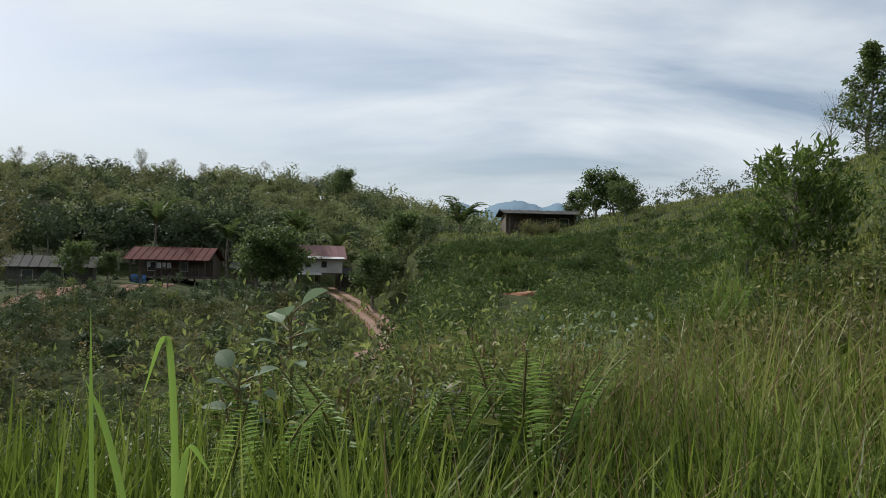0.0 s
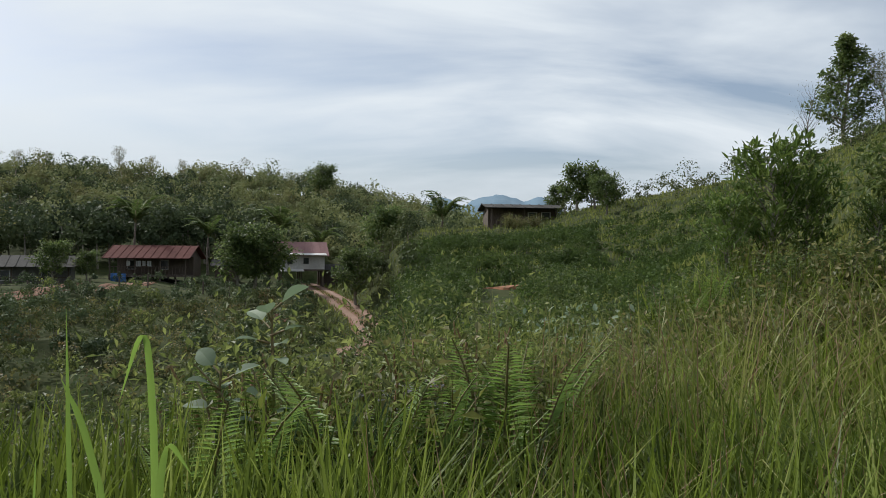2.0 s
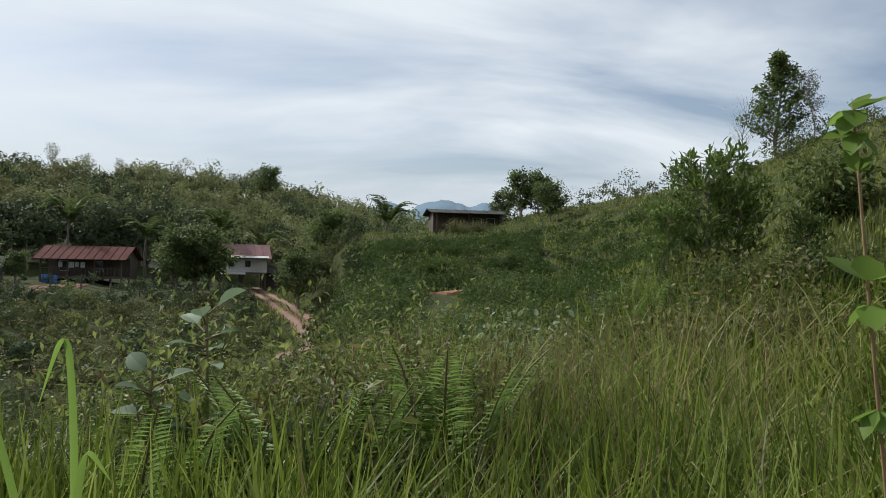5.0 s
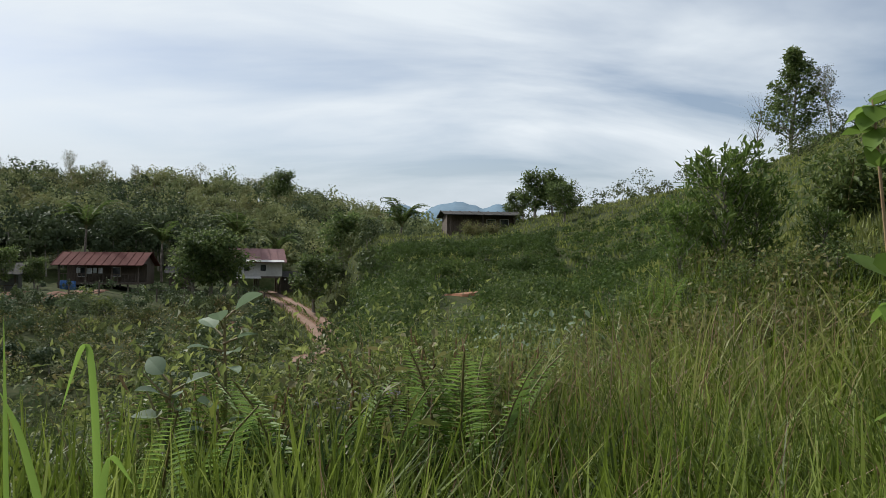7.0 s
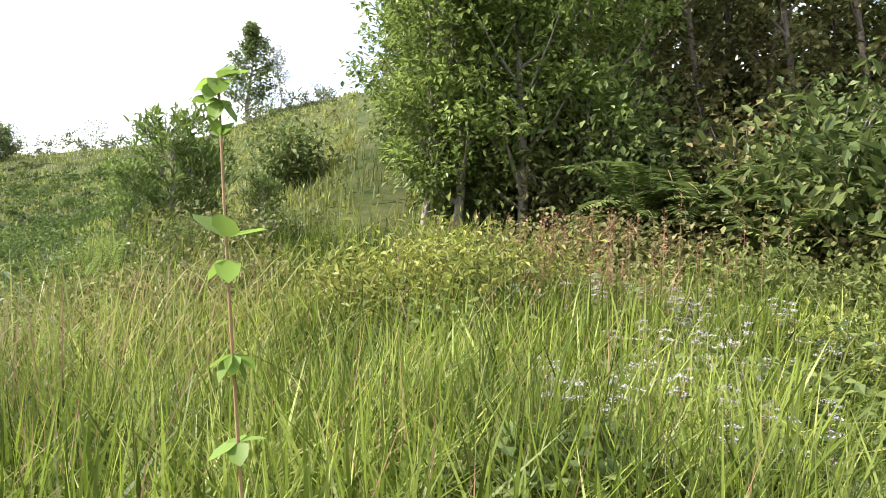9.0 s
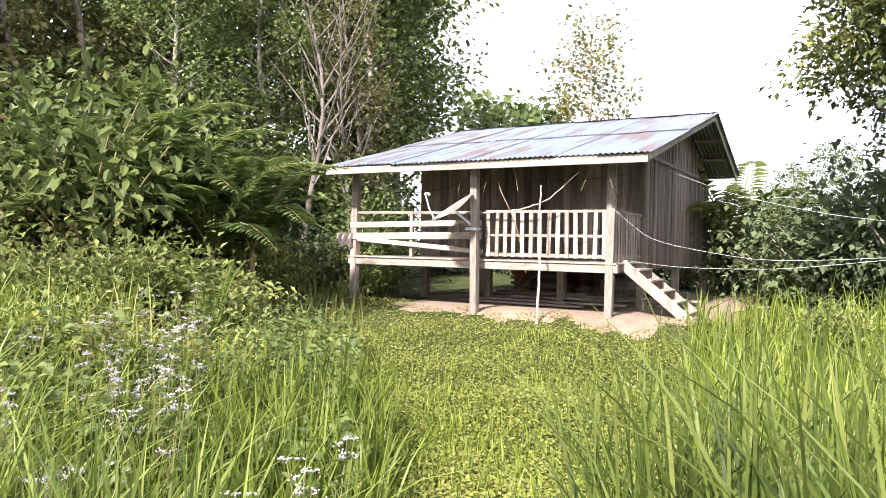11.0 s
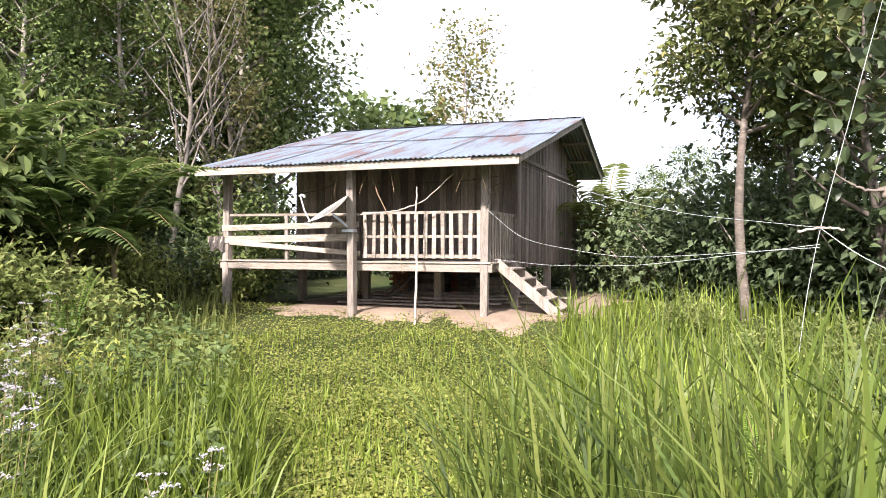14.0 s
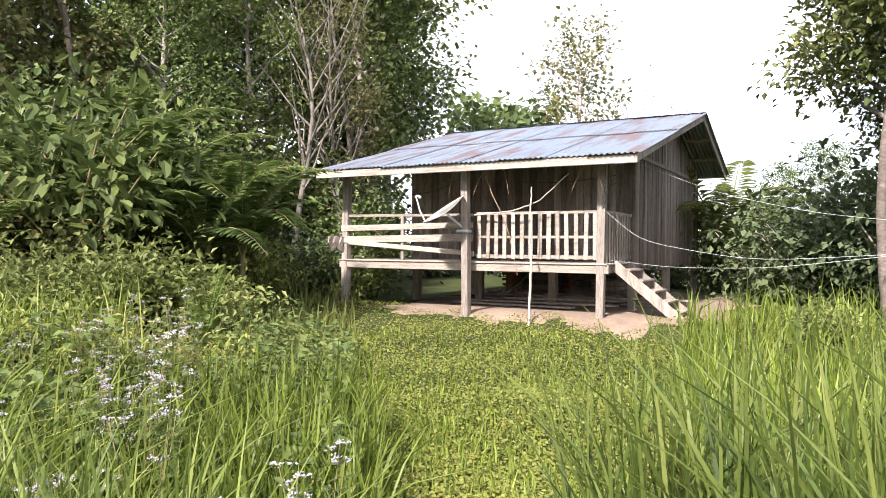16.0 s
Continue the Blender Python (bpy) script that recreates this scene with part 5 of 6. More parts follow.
earth_patch("earth_scar", -123.6, 25.5, 0.95, 1.1, "bare orange earth where the slope slipped", mat=M_SCAR)
earth_patch("earth_scar", -125.0, 26.3, 1.0, 0.7, "bare orange earth where the slope slipped")
earth_patch("earth_terrace", -158, 70.5, 5.0, 1.6, "levelled red earth before the village houses", 20)
earth_patch("earth_terrace", -152, 74, 4.5, 1.5, "levelled red earth before the village houses", 30)
earth_patch("earth_bank", -141.5, 60, 2.0, 1.2, "bare red earth on the bank")

# ======== things at the stilt house ========
M_DISH = material("white_painted_metal", (0.62, 0.62, 0.60), (0.78, 0.78, 0.76), 3, 30, 0.4, 0.0)
M_GALV = material("galvanised_pipe", (0.28, 0.32, 0.35), (0.45, 0.48, 0.50), 2, 20, 0.45, 0.05, metal=0.5)
M_ROPE = material("pale_rope", (0.32, 0.34, 0.33), (0.5, 0.51, 0.48), 5, 60, 0.8, 0.2)
M_CABLE = material("dark_cable", (0.03, 0.03, 0.03), (0.06, 0.06, 0.055), 5, 60, 0.6, 0.0)
M_BRICK = material("orange_brick", (0.42, 0.17, 0.08), (0.58, 0.27, 0.13), 4, 30, 0.9, 0.4, spread=0.25)
M_RAG = material("grey_cloth", (0.12, 0.10, 0.09), (0.24, 0.21, 0.18), 6, 40, 0.95, 0.4)

# satellite dish on its bracket, tilted up to the west
dish = tagged(new("satellite_dish"), "white satellite dish with feed arm, bolted to a post", "satellite dish")
DC = Vector((-6.31, 11.3, 2.24))
axis = Vector((-0.45, -0.35, 0.83)).normalized()
q = axis.to_track_quat("Z", "Y").to_matrix().to_4x4()
bm = bmesh.new()
rings, seg_n, RAD = 6, 40, 0.46
grid = []
for r in range(rings + 1):
    u = r / rings
    grid.append([bm.verts.new((RAD * u * math.cos(2 * math.pi * k / seg_n), RAD * 0.93 * u * math.sin(2 * math.pi * k / seg_n), 0.085 * u * u)) for k in range(seg_n)] if r else [bm.verts.new((0, 0, 0))])
for k in range(seg_n):
    bm.faces.new((grid[0][0], grid[1][k], grid[1][(k + 1) % seg_n]))
    for r in range(1, rings):
        bm.faces.new((grid[r][k], grid[r + 1][k], grid[r + 1][(k + 1) % seg_n], grid[r][(k + 1) % seg_n]))
bmesh.ops.solidify(bm, geom=bm.faces[:], thickness=0.012)
bm.transform(Matrix.Translation(DC) @ q)
part("reflector", bm, M_DISH, dish)
low = DC + Vector((-0.29, -0.16, -0.20))
tip = DC + Vector((-0.45, -0.25, 0.27))
tv, tf = tube(np.array([low, low.lerp(tip, 0.5) + Vector((-0.03, 0, 0)), tip]), [0.012, 0.012, 0.011], 8)
mesh_object("feed_arm", tv, tf, M_DISH, dish, True)
tv, tf = tube(np.array([tip + Vector((-0.02, 0, 0)), tip + Vector((0.03, 0, 0.02)), tip + Vector((0.06, 0, 0.01)), tip + Vector((0.085, 0, -0.015))]), [0.014, 0.022, 0.02, 0.026], 10)
mesh_object("feed_horn", tv, tf, M_DISH, dish, True)
part("bracket", bar_bm(DC + Vector((0.02, 0.02, -0.03)), (-6.12, 11.6, 1.98), 0.035, 0.035, 0), M_GALV, dish)
part("clamp", bar_bm((-6.22, 11.6, 1.93), (-6.0, 11.6, 1.93), 0.17, 0.05, 0.004), M_GALV, dish)


def crooked(name, pts, r0, r1, mat, label, category, sides=6, seed=0):
    """A bent stick or cable through the points."""
    rr = np.random.default_rng(seed)
    P = np.array(pts, float)
    t = np.linspace(0, 1, len(P)); s = np.linspace(0, 1, len(P) * 5)
    Q = np.stack([np.interp(s, t, P[:, k]) for k in range(3)], -1)
    for _ in range(3):
        Q[1:-1] = (Q[:-2] + 2 * Q[1:-1] + Q[2:]) / 4
    if r0 > 0.008:
        Q[1:-1] += rr.normal(0, r0 * 0.35, Q[1:-1].shape)
    tv, tf = tube(Q, np.linspace(r0, r1, len(Q)), sides)
    return tagged(mesh_object(name, tv, tf, mat, smooth=True), label, category)


crooked("upright_stick", [(-4.83, 11.5, 0.35), (-4.80, 11.52, 1.4), (-4.84, 11.55, 2.2), (-4.81, 11.53, 2.66)], 0.024, 0.012, M_PALE, "pale bare stick planted before the verandah", "stick", seed=1)
crooked("fallen_branch", [(-6.0, 11.8, 2.22), (-5.2, 11.7, 2.27), (-4.7, 11.6, 2.42), (-4.15, 11.5, 2.85)], 0.016, 0.007, M_PALE, "pale crooked branch leaning on the verandah rail", "branch", seed=2)
crooked("leaning_stick", [(-5.75, 11.6, 3.0), (-5.5, 11.5, 2.5), (-5.2, 11.45, 2.0), (-5.0, 11.4, 1.2)], 0.009, 0.005, M_DRY, "thin dry stalk leaning on the rail", "stick", seed=3)
for k, (x, dx) in enumerate(((-5.55, -0.25), (-6.2, -0.12), (-3.85, 0.22), (-3.75, -0.28), (-5.35, 0.12))):
    crooked("hanging_strip", [(x, 11.5, 3.0), (x + dx * 0.6, 11.48, 2.92), (x + dx, 11.47, 2.72), (x + dx * 1.25, 11.47, 2.55)], 0.007, 0.003, M_DRY, "dry curled strip hanging from the eave", "dry strip", 5, k)
crooked("slack_cable", [(-8.8, 12.0, 2.75), (-7.8, 12.0, 2.60), (-6.9, 12.0, 2.68), (-6.15, 11.75, 2.92)], 0.007, 0.007, M_CABLE, "slack dark cable under the eave", "cable", 5)
crooked("slack_cable", [(-6.0, 13.6, 2.95), (-5.0, 13.6, 2.9), (-4.0, 13.6, 3.0)], 0.007, 0.007, M_CABLE, "slack dark cable under the eave", "cable", 5)
crooked("gnarled_twig", [(X3 + 0.02, 11.9, 2.3), (X3 + 0.12, 11.85, 2.5), (X3 + 0.05, 11.82, 2.62), (X3 + 0.3, 11.8, 2.7)], 0.012, 0.005, M_GREYBARK, "gnarled dry twig tied to the post", "twig", seed=6)

# cloth over the end of a rail board
bm = bmesh.new()
nx_, nz_ = 10, 8
cl = [[bm.verts.new((X1 - 0.36 + 0.34 * i / nx_, YD - 0.1 - 0.02 * math.sin(i * 1.3 + j * 0.5), RT - 0.40 - 0.27 * j / nz_ * (1 + 0.12 * math.sin(i * 0.9)))) for i in range(nx_ + 1)] for j in range(nz_ + 1)]
for j in range(nz_):
    for i in range(nx_):
        bm.faces.new((cl[j][i], cl[j][i + 1], cl[j + 1][i + 1], cl[j + 1][i]))
bmesh.ops.solidify(bm, geom=bm.faces[:], thickness=0.012)
me = bpy.data.meshes.new("rag"); bm.to_mesh(me); bm.free(); me.materials.append(M_RAG)
tagged(new("rag", me), "faded grey-brown cloth hung on the rail board", "cloth")

# brick stack, timber and a barrel under the floor
stack = tagged(new("brick_stack"), "neat stack of orange bricks under the house", "bricks")
bmb = box_bm(-0.105, -0.05, -0.032, 0.105, 0.05, 0.032, 0.004)
bme = bpy.data.meshes.new("brick"); bmb.to_mesh(bme); bmb.free(); bme.materials.append(M_BRICK)
for lay in range(9):
    for k in range(9):
        b = new("brick", bme); b.parent = stack
        b.matrix_local = pose(-8.0 + k * 0.222 + (0.1 if lay % 2 else 0) + random.uniform(-0.006, 0.006), 17.6 + random.uniform(-0.01, 0.01), 0.56 + lay * 0.067, 0, 0, random.uniform(-2, 2))
for k in range(16):
    x0 = random.uniform(-8.0, -6.0); y0 = random.uniform(13.0, 16.0); ln = random.uniform(1.6, 3.6); a = random.uniform(-0.16, 0.16)
    lay = 0.55 + 0.045 * (k % 4)
    me = bpy.data.meshes.new("timber_plank")
    bm = bar_bm((x0, y0, lay), (x0 + ln * math.cos(a), y0 + ln * math.sin(a), lay + random.uniform(-0.01, 0.03)), random.uniform(0.1, 0.2), 0.035, 0.004, 0.003)
    bm.to_mesh(me); bm.free(); me.materials.append(M_WOOD)
    tagged(new("timber_plank", me), "old grey plank lying under the house", "plank", "planks under the house")
for k, (x, y, w, d, h) in enumerate(((-6.6, 15.3, 0.8, 0.6, 0.55), (-5.6, 15.8, 1.0, 0.7, 0.7), (-4.9, 15.0, 0.6, 0.6, 0.45))):
    e = tagged(new("wooden_crate"), "dark slatted crate stored under the house", "crate", "crates under the house")
    for j in range(5):
        z = 0.52 + h * j / 5
        for yy in (y, y + d):
            part("slat", box_bm(x, yy, z, x + w, yy + 0.02, z + h / 5 - 0.02, 0), M_WALL, e)
        for xx in (x, x + w - 0.02):
            part("slat", box_bm(xx, y + 0.02, z, xx + 0.02, y + d, z + h / 5 - 0.02, 0), M_WALL, e)
    part("lid", box_bm(x - 0.02, y - 0.02, 0.52 + h, x + w + 0.02, y + d + 0.04, 0.55 + h, 0.004), M_WALL, e)
for k, (a, b) in enumerate((((-6.55, 14.0, 0.55), (-6.1, 14.6, 1.1)), ((-6.75, 14.2, 0.52), (-6.5, 14.7, 0.95)))):
    me = bpy.data.meshes.new("leaning_board"); bm = bar_bm(a, b, 0.11, 0.02, 0.003); bm.to_mesh(me); bm.free(); me.materials.append(M_WOODX)
    tagged(new("leaning_board", me), "pale short board leaning under the house", "board")

# clothes lines from the gable to a guyed rope, and the pipe mast
KNOT = (0.86, 8.5, 1.86)
crooked("clothes_line", [(XWR + 0.02, 13.9, 3.22), (-1.9, 11.9, 2.48), (-0.5, 10.1, 2.08), KNOT], 0.003, 0.003, M_ROPE, "pale rope strung from the gable", "rope", 5)
crooked("clothes_line", [(X3, 11.95, 2.3), (-2.9, 11.2, 1.75), (-1.2, 9.9, 1.5), (KNOT[0], KNOT[1], 1.66)], 0.0028, 0.0028, M_ROPE, "pale rope sagging from the verandah post", "rope", 5)
crooked("clothes_line", [(X3 + 0.1, 12.1, 1.45), (-2.4, 10.9, 1.38), (-1.0, 9.8, 1.42), (KNOT[0], KNOT[1], 1.69)], 0.0028, 0.0028, M_ROPE, "pale rope sagging from the verandah floor", "rope", 5)
crooked("guy_rope", [(1.75, 9.2, 5.2), KNOT, (0.72, 8.4, 1.1), (0.62, 8.35, 0.2)], 0.003, 0.003, M_ROPE, "pale rope coming down from the trees", "rope", 5)
crooked("guy_rope", [KNOT, (1.15, 8.3, 1.6), (1.75, 8.1, 1.25), (2.2, 8.0, 0.2)], 0.0045, 0.0045, M_ROPE, "pale rope tied off into the grass", "rope", 5)
crooked("spreader_stick", [(KNOT[0] - 0.2, KNOT[1], KNOT[2] - 0.04), KNOT, (KNOT[0] + 0.22, KNOT[1], KNOT[2] - 0.02)], 0.014, 0.012, M_PALE, "short pale stick knotted into the ropes", "stick", seed=8)
def limb_way(*pts):
    return [(d * math.sin(radians(h)), d * math.cos(radians(h)), z) for h, d, z in pts]


crooked("broken_limb", limb_way((12.0, 9.7, 0.1), (11.6, 9.6, 1.3), (11.0, 9.5, 1.8), (10.1, 9.5, 2.1), (9.5, 9.5, 2.32)), 0.06, 0.04, M_TRUNK, "pale broken limb leaning beside the pipe mast", "branch", 8, 12)
crooked("bare_twig", limb_way((9.6, 9.5, 2.28), (8.4, 9.4, 2.28), (7.4, 9.35, 2.38), (6.5, 9.3, 2.5)), 0.022, 0.007, M_TRUNK, "thin pale twig growing off the broken limb", "branch", 6, 13)
mast = tagged(new("pipe_mast"), "tall galvanised pipe standing in the grass", "mast")
bx, by, bz = at_polar(11.0, 9.0, 0.1)
tv, tf = tube(np.array([[bx, by, bz], [bx, by, 2.6], [bx + 0.01, by, 2.62], [bx + 0.03, by, 7.0]]), [0.062, 0.06, 0.05, 0.05], 14)
mesh_object("pipe", tv, tf, M_GALV, mast, True)
tv, tf = tube(np.array([[bx, by, 2.56], [bx, by, 2.6], [bx, by, 2.66], [bx, by, 2.68]]), [0.06, 0.072, 0.072, 0.055], 14)
mesh_object("collar", tv, tf, M_GALV, mast, True)

# ======== weeds, ferns and flowers close by ========
R5 = np.random.default_rng(77)
weed = plant("weed_bush", bush_shape(R5, 0.55, 1.15, 1200, 0.075, "tuft", stems=16, wide=0.9), M_STEM, M_LIGHT, "leafy green weed bush", "weed", "stem", "foliage")
hedge = plant("hedge_weed", bush_shape(R5, 0.5, 1.15, 3900, 0.035, "tuft", stems=22, wide=0.7), M_REDSTEM, M_FRESH, "fine-leaved weed bush at the brow of the slope", "weed", "stem", "foliage")
rust_weed = plant("rusty_weed", bush_shape(R5, 0.5, 1.05, 800, 0.07, stems=14), M_DRY, M_OLIVE, "tangled olive and brown weed", "weed", "stem", "foliage")
fern = frond_plant("fern", fern_shape(R5, 8, 0.85, 44, 0.95, 0.05, 0.55, reach=0.4), "bright green fern with upright fronds", "fern", M_BRIGHTFERN)
stand(weed, -152.5, 3.6, 0.8, first=True)
stand(hedge, -146.5, 3.7, 1.3, first=True)
for h, d, s in ((-149.5, 3.6, 1.1), (-143.5, 3.9, 1.38), (-140.5, 3.7, 1.35), (-137.5, 3.9, 1.38), (-134.5, 4.1, 1.35), (-145, 4.6, 1.5), (-139, 4.8, 1.55), (-132, 4.6, 1.4), (-142, 4.4, 1.45), (-136, 4.7, 1.5)):
    stand(hedge, h, d, s * 1.02)
for h, d, s in ((-129.5, 4.9, 1.42), (-127.2, 5.3, 1.5), (-124.8, 5.6, 1.45), (-122.4, 6.0, 1.4), (-119.6, 6.3, 1.35), (-116.5, 6.6, 1.25), (-113.4, 7.0, 1.1)):
    stand(hedge, h, d, s)
for h, d, s in ((-152.5, 3.6, 0.7), (-156, 3.4, 0.6), (-160, 3.2, 0.6), (-164, 3.0, 0.6), (-148, 5.2, 1.2), (-135, 5.4, 1.2),
                (-116, 9, 0.9), (-121, 8.6, 0.9), (-84, 7.0, 1.0), (-88, 6.6, 0.9), (-81, 7.6, 1.1), (-64, 7.5, 0.8), (-57, 6.8, 0.8), (-52, 6.2, 0.75), (-47, 5.8, 0.7), (-60, 5.6, 0.75), (-55, 4.6, 0.7), (-50, 4.4, 0.7), (-44, 4.8, 0.6), (-41, 4.0, 0.55), (-45, 3.4, 0.55), (-67, 6.2, 0.75), (-72, 7.2, 0.8), (-38, 4.8, 0.5), (10, 6.5, 0.8), (14, 5.6, 0.8), (6.5, 7.2, 0.7), (-40, 7.5, 0.5), (-44.5, 8.4, 0.6)):
    stand(weed, h, d, s)
stand(rust_weed, -131, 4.3, 1.3, first=True)
for h, d, s in ((-150.5, 4.4, 0.9), (-133.5, 3.8, 1.2), (-128.5, 4.8, 1.25), (-125.5, 5.4, 1.2), (-122, 6.2, 1.0), (-118.5, 6.6, 1.0), (-114, 7.4, 1.0), (-110, 7.6, 1.0), (-107, 8.2, 1.05), (-103, 8.6, 1.0), (-129.5, 6.4, 1.1), (-127, 7.2, 1.1), (-100, 9.2, 1.0), (-95, 8.4, 1.0),
                (-76.5, 8.2, 1.0), (-73, 8.8, 1.1), (-70, 8.4, 1.0), (-66, 8.8, 0.9), (-37.5, 3.6, 0.6), (-49, 7.4, 0.7), (-54, 8.2, 0.8), (-31, 3.2, 0.5)):
    stand(rust_weed, h, d, s)
stand(fern, -143.6, 3.3, 1.15, first=True)
for h, d, s in ((-148, 3.3, 1.05), (-138.6, 3.5, 1.15), (-136, 3.6, 1.15), (-126.2, 4.4, 1.3), (-123.6, 4.2, 1.4), (-133, 3.6, 0.8), (-119.6, 6.0, 0.85), (-117, 7.6, 1.0), (-111.6, 9.2, 1.2), (-109.5, 9.6, 1.2), (-121.2, 8.2, 1.0), (-114.5, 8.5, 1.0), (-146, 2.6, 0.6), (-151, 3.8, 0.8), (-140.5, 2.8, 0.6),
                (-130.5, 3.9, 0.9), (-145.6, 3.0, 1.32), (-141.9, 3.1, 1.3), (-137.8, 3.2, 1.38), (-134.6, 3.4, 1.4), (-131.8, 3.6, 1.3), (-124.4, 3.9, 1.45), (-121.8, 4.6, 1.3), (-128.0, 4.2, 1.25), (-112.5, 6.4, 1.1), (-74.5, 9.6, 1.0), (-62, 9.0, 0.9), (-47, 9.6, 1.1), (-8, 3.6, 0.7), (-5.5, 3.2, 0.6), (2, 4.6, 0.8)):
    stand(fern, h, d, s)


yellow = plant("yellow_weed", bush_shape(R5, 0.55, 1.2, 1300, 0.095, "tuft", stems=16, wide=0.55), M_STEM, M_CREEP, "bushy yellow-green weed with narrow leaves on the meadow", "weed", "stem", "foliage")
stand(yellow, -86, 7.4, 1.2, first=True)
for h, d, s in ((-90, 7.0, 1.1), (-88, 7.8, 1.3), (-83.5, 7.2, 1.15), (-81, 8.0, 1.25), (-92.5, 7.6, 1.1), (-78.5, 8.4, 1.15), (-85, 8.4, 1.3), (-76, 9.0, 1.1), (-99, 7.2, 0.9), (-116, 6.4, 0.8), (-141.5, 3.3, 0.95), (-134, 3.5, 1.0), (-60, 7.0, 0.8), (-53, 6.4, 0.8), (-46, 6.8, 0.7)):
    stand(yellow, h, d, s)


def big_leaf_plant(n, leaf, height):
    r = np.random.default_rng(n)
    s = np.linspace(0, 1, 5)
    P = np.stack([0.05 * s, 0.03 * np.sin(s * 3), height * s], -1)
    wood = [tube(P, np.linspace(0.009, 0.006, 5), 6)]
    pos, ah = [], []
    for i in range(n):
        a = i * 2.4; u = i / n; z = height * (0.86 + 0.14 * u)
        o = np.array([np.cos(a), np.sin(a), 0.1 + 0.7 * u])
        b = np.array([0.05, 0, z])
        wood.append(tube(np.array([b, b + o * 0.03, b + o * 0.06]), [0.006, 0.005, 0.004], 4))
        pos.append(b + o * 0.06); ah.append(o)
    rot = frames_from(np.array(ah), np.tile([0, 0, 1.0], (n, 1)) + r.normal(0, 0.25, (n, 3)))
    return join(wood), scatter(OVAL_V, OVAL_F, np.array(pos), rot, leaf * r.uniform(0.75, 1.2, n), np.full(n, 1.0))


silver = plant("silver_leaf_plant", big_leaf_plant(7, 0.125, 1.6), M_STEM, M_SILVER, "plant with large pale silvery leaves", "plant", "stem", "foliage")
stand(silver, -141.4, 3.6, 1.04, turn=75, first=True)
stand(silver, -144.9, 3.3, 0.86); stand(silver, -140.6, 3.2, 0.78)
pale_vine = plant("pale_leaf_vine", bush_shape(R5, 0.6, 1.45, 170, 0.085, stems=14, wide=1.25), M_STEM, M_SILVER, "scrambling vine with whitish leaves over the weeds", "vine", "stem", "foliage")
stand(pale_vine, -121.0, 8.6, 1.0, first=True); stand(pale_vine, -119.0, 9.0, 1.1); stand(pale_vine, -117.6, 8.8, 1.1)

# clumps of broad grass leaves


def grass_clump(count, height, width, spread, lean, seed, label, mat=None):
    r = np.random.default_rng(seed)
    a = r.uniform(0, 2 * np.pi, count); d = spread * np.sqrt(r.uniform(0, 1, count))
    x, y = d * np.cos(a), d * np.sin(a)
    v, f = blades(x, y, height, width, r, lean, 8)
    z0 = np.repeat(land(x, y) - 0.03, 16)
    v = v - np.stack([0 * z0, 0 * z0, z0], -1)
    return tagged(mesh_object("grass_clump", v, f, mat or M_TUFT), label, "grass", "broad grass clumps", "stuff")


c1 = grass_clump(120, 1.45, 0.018, 0.34, 0.38, 3, "tall clump of broad bright green grass leaves")
stand(c1, 0.5, 2.75, 1.0, first=True)
for h, d, s in ((-4.5, 2.9, 1.0), (4.5, 2.5, 1.0), (-12.5, 3.3, 0.92), (-16.5, 3.6, 0.8), (9, 2.6, 1.0), (-8, 3.6, 0.9), (13, 3.0, 1.0), (17, 2.8, 1.0)):
    stand(c1, h, d, s)
for k in range(26):
    stand(c1, -128 + 80 * ((k * 0.618) % 1.0), 2.1 + 2.6 * ((k * 0.387) % 1.0), 0.66 + 0.14 * ((k * 0.71) % 1.0), k * 47)
c2 = grass_clump(16, 1.5, 0.019, 0.16, 0.55, 9, "few long bent grass leaves close to the path", M_BRIGHTFERN)
stand(c2, -160, 1.9, 0.85, first=True)
for h, d, s in ((-145.5, 2.1, 0.75), (-151, 2.2, 0.75), (-165, 1.9, 0.8), (-138, 2.3, 0.75), (-25, 1.9, 0.62), (-19, 1.7, 0.5), (-32, 1.8, 0.6)):
    stand(c2, h, d, s)


c3 = grass_clump(34, 1.25, 0.042, 0.22, 0.6, 21, "clump of dark glossy strap leaves under the weeds", M_STRAP)
stand(c3, -139.5, 3.0, 0.9, first=True)
for h, d, s in ((-143, 2.9, 0.85), (-136.5, 3.2, 0.9), (-147, 2.9, 0.8), (-133.5, 3.3, 0.85), (-130, 3.6, 0.8)):
    stand(c3, h, d, s)

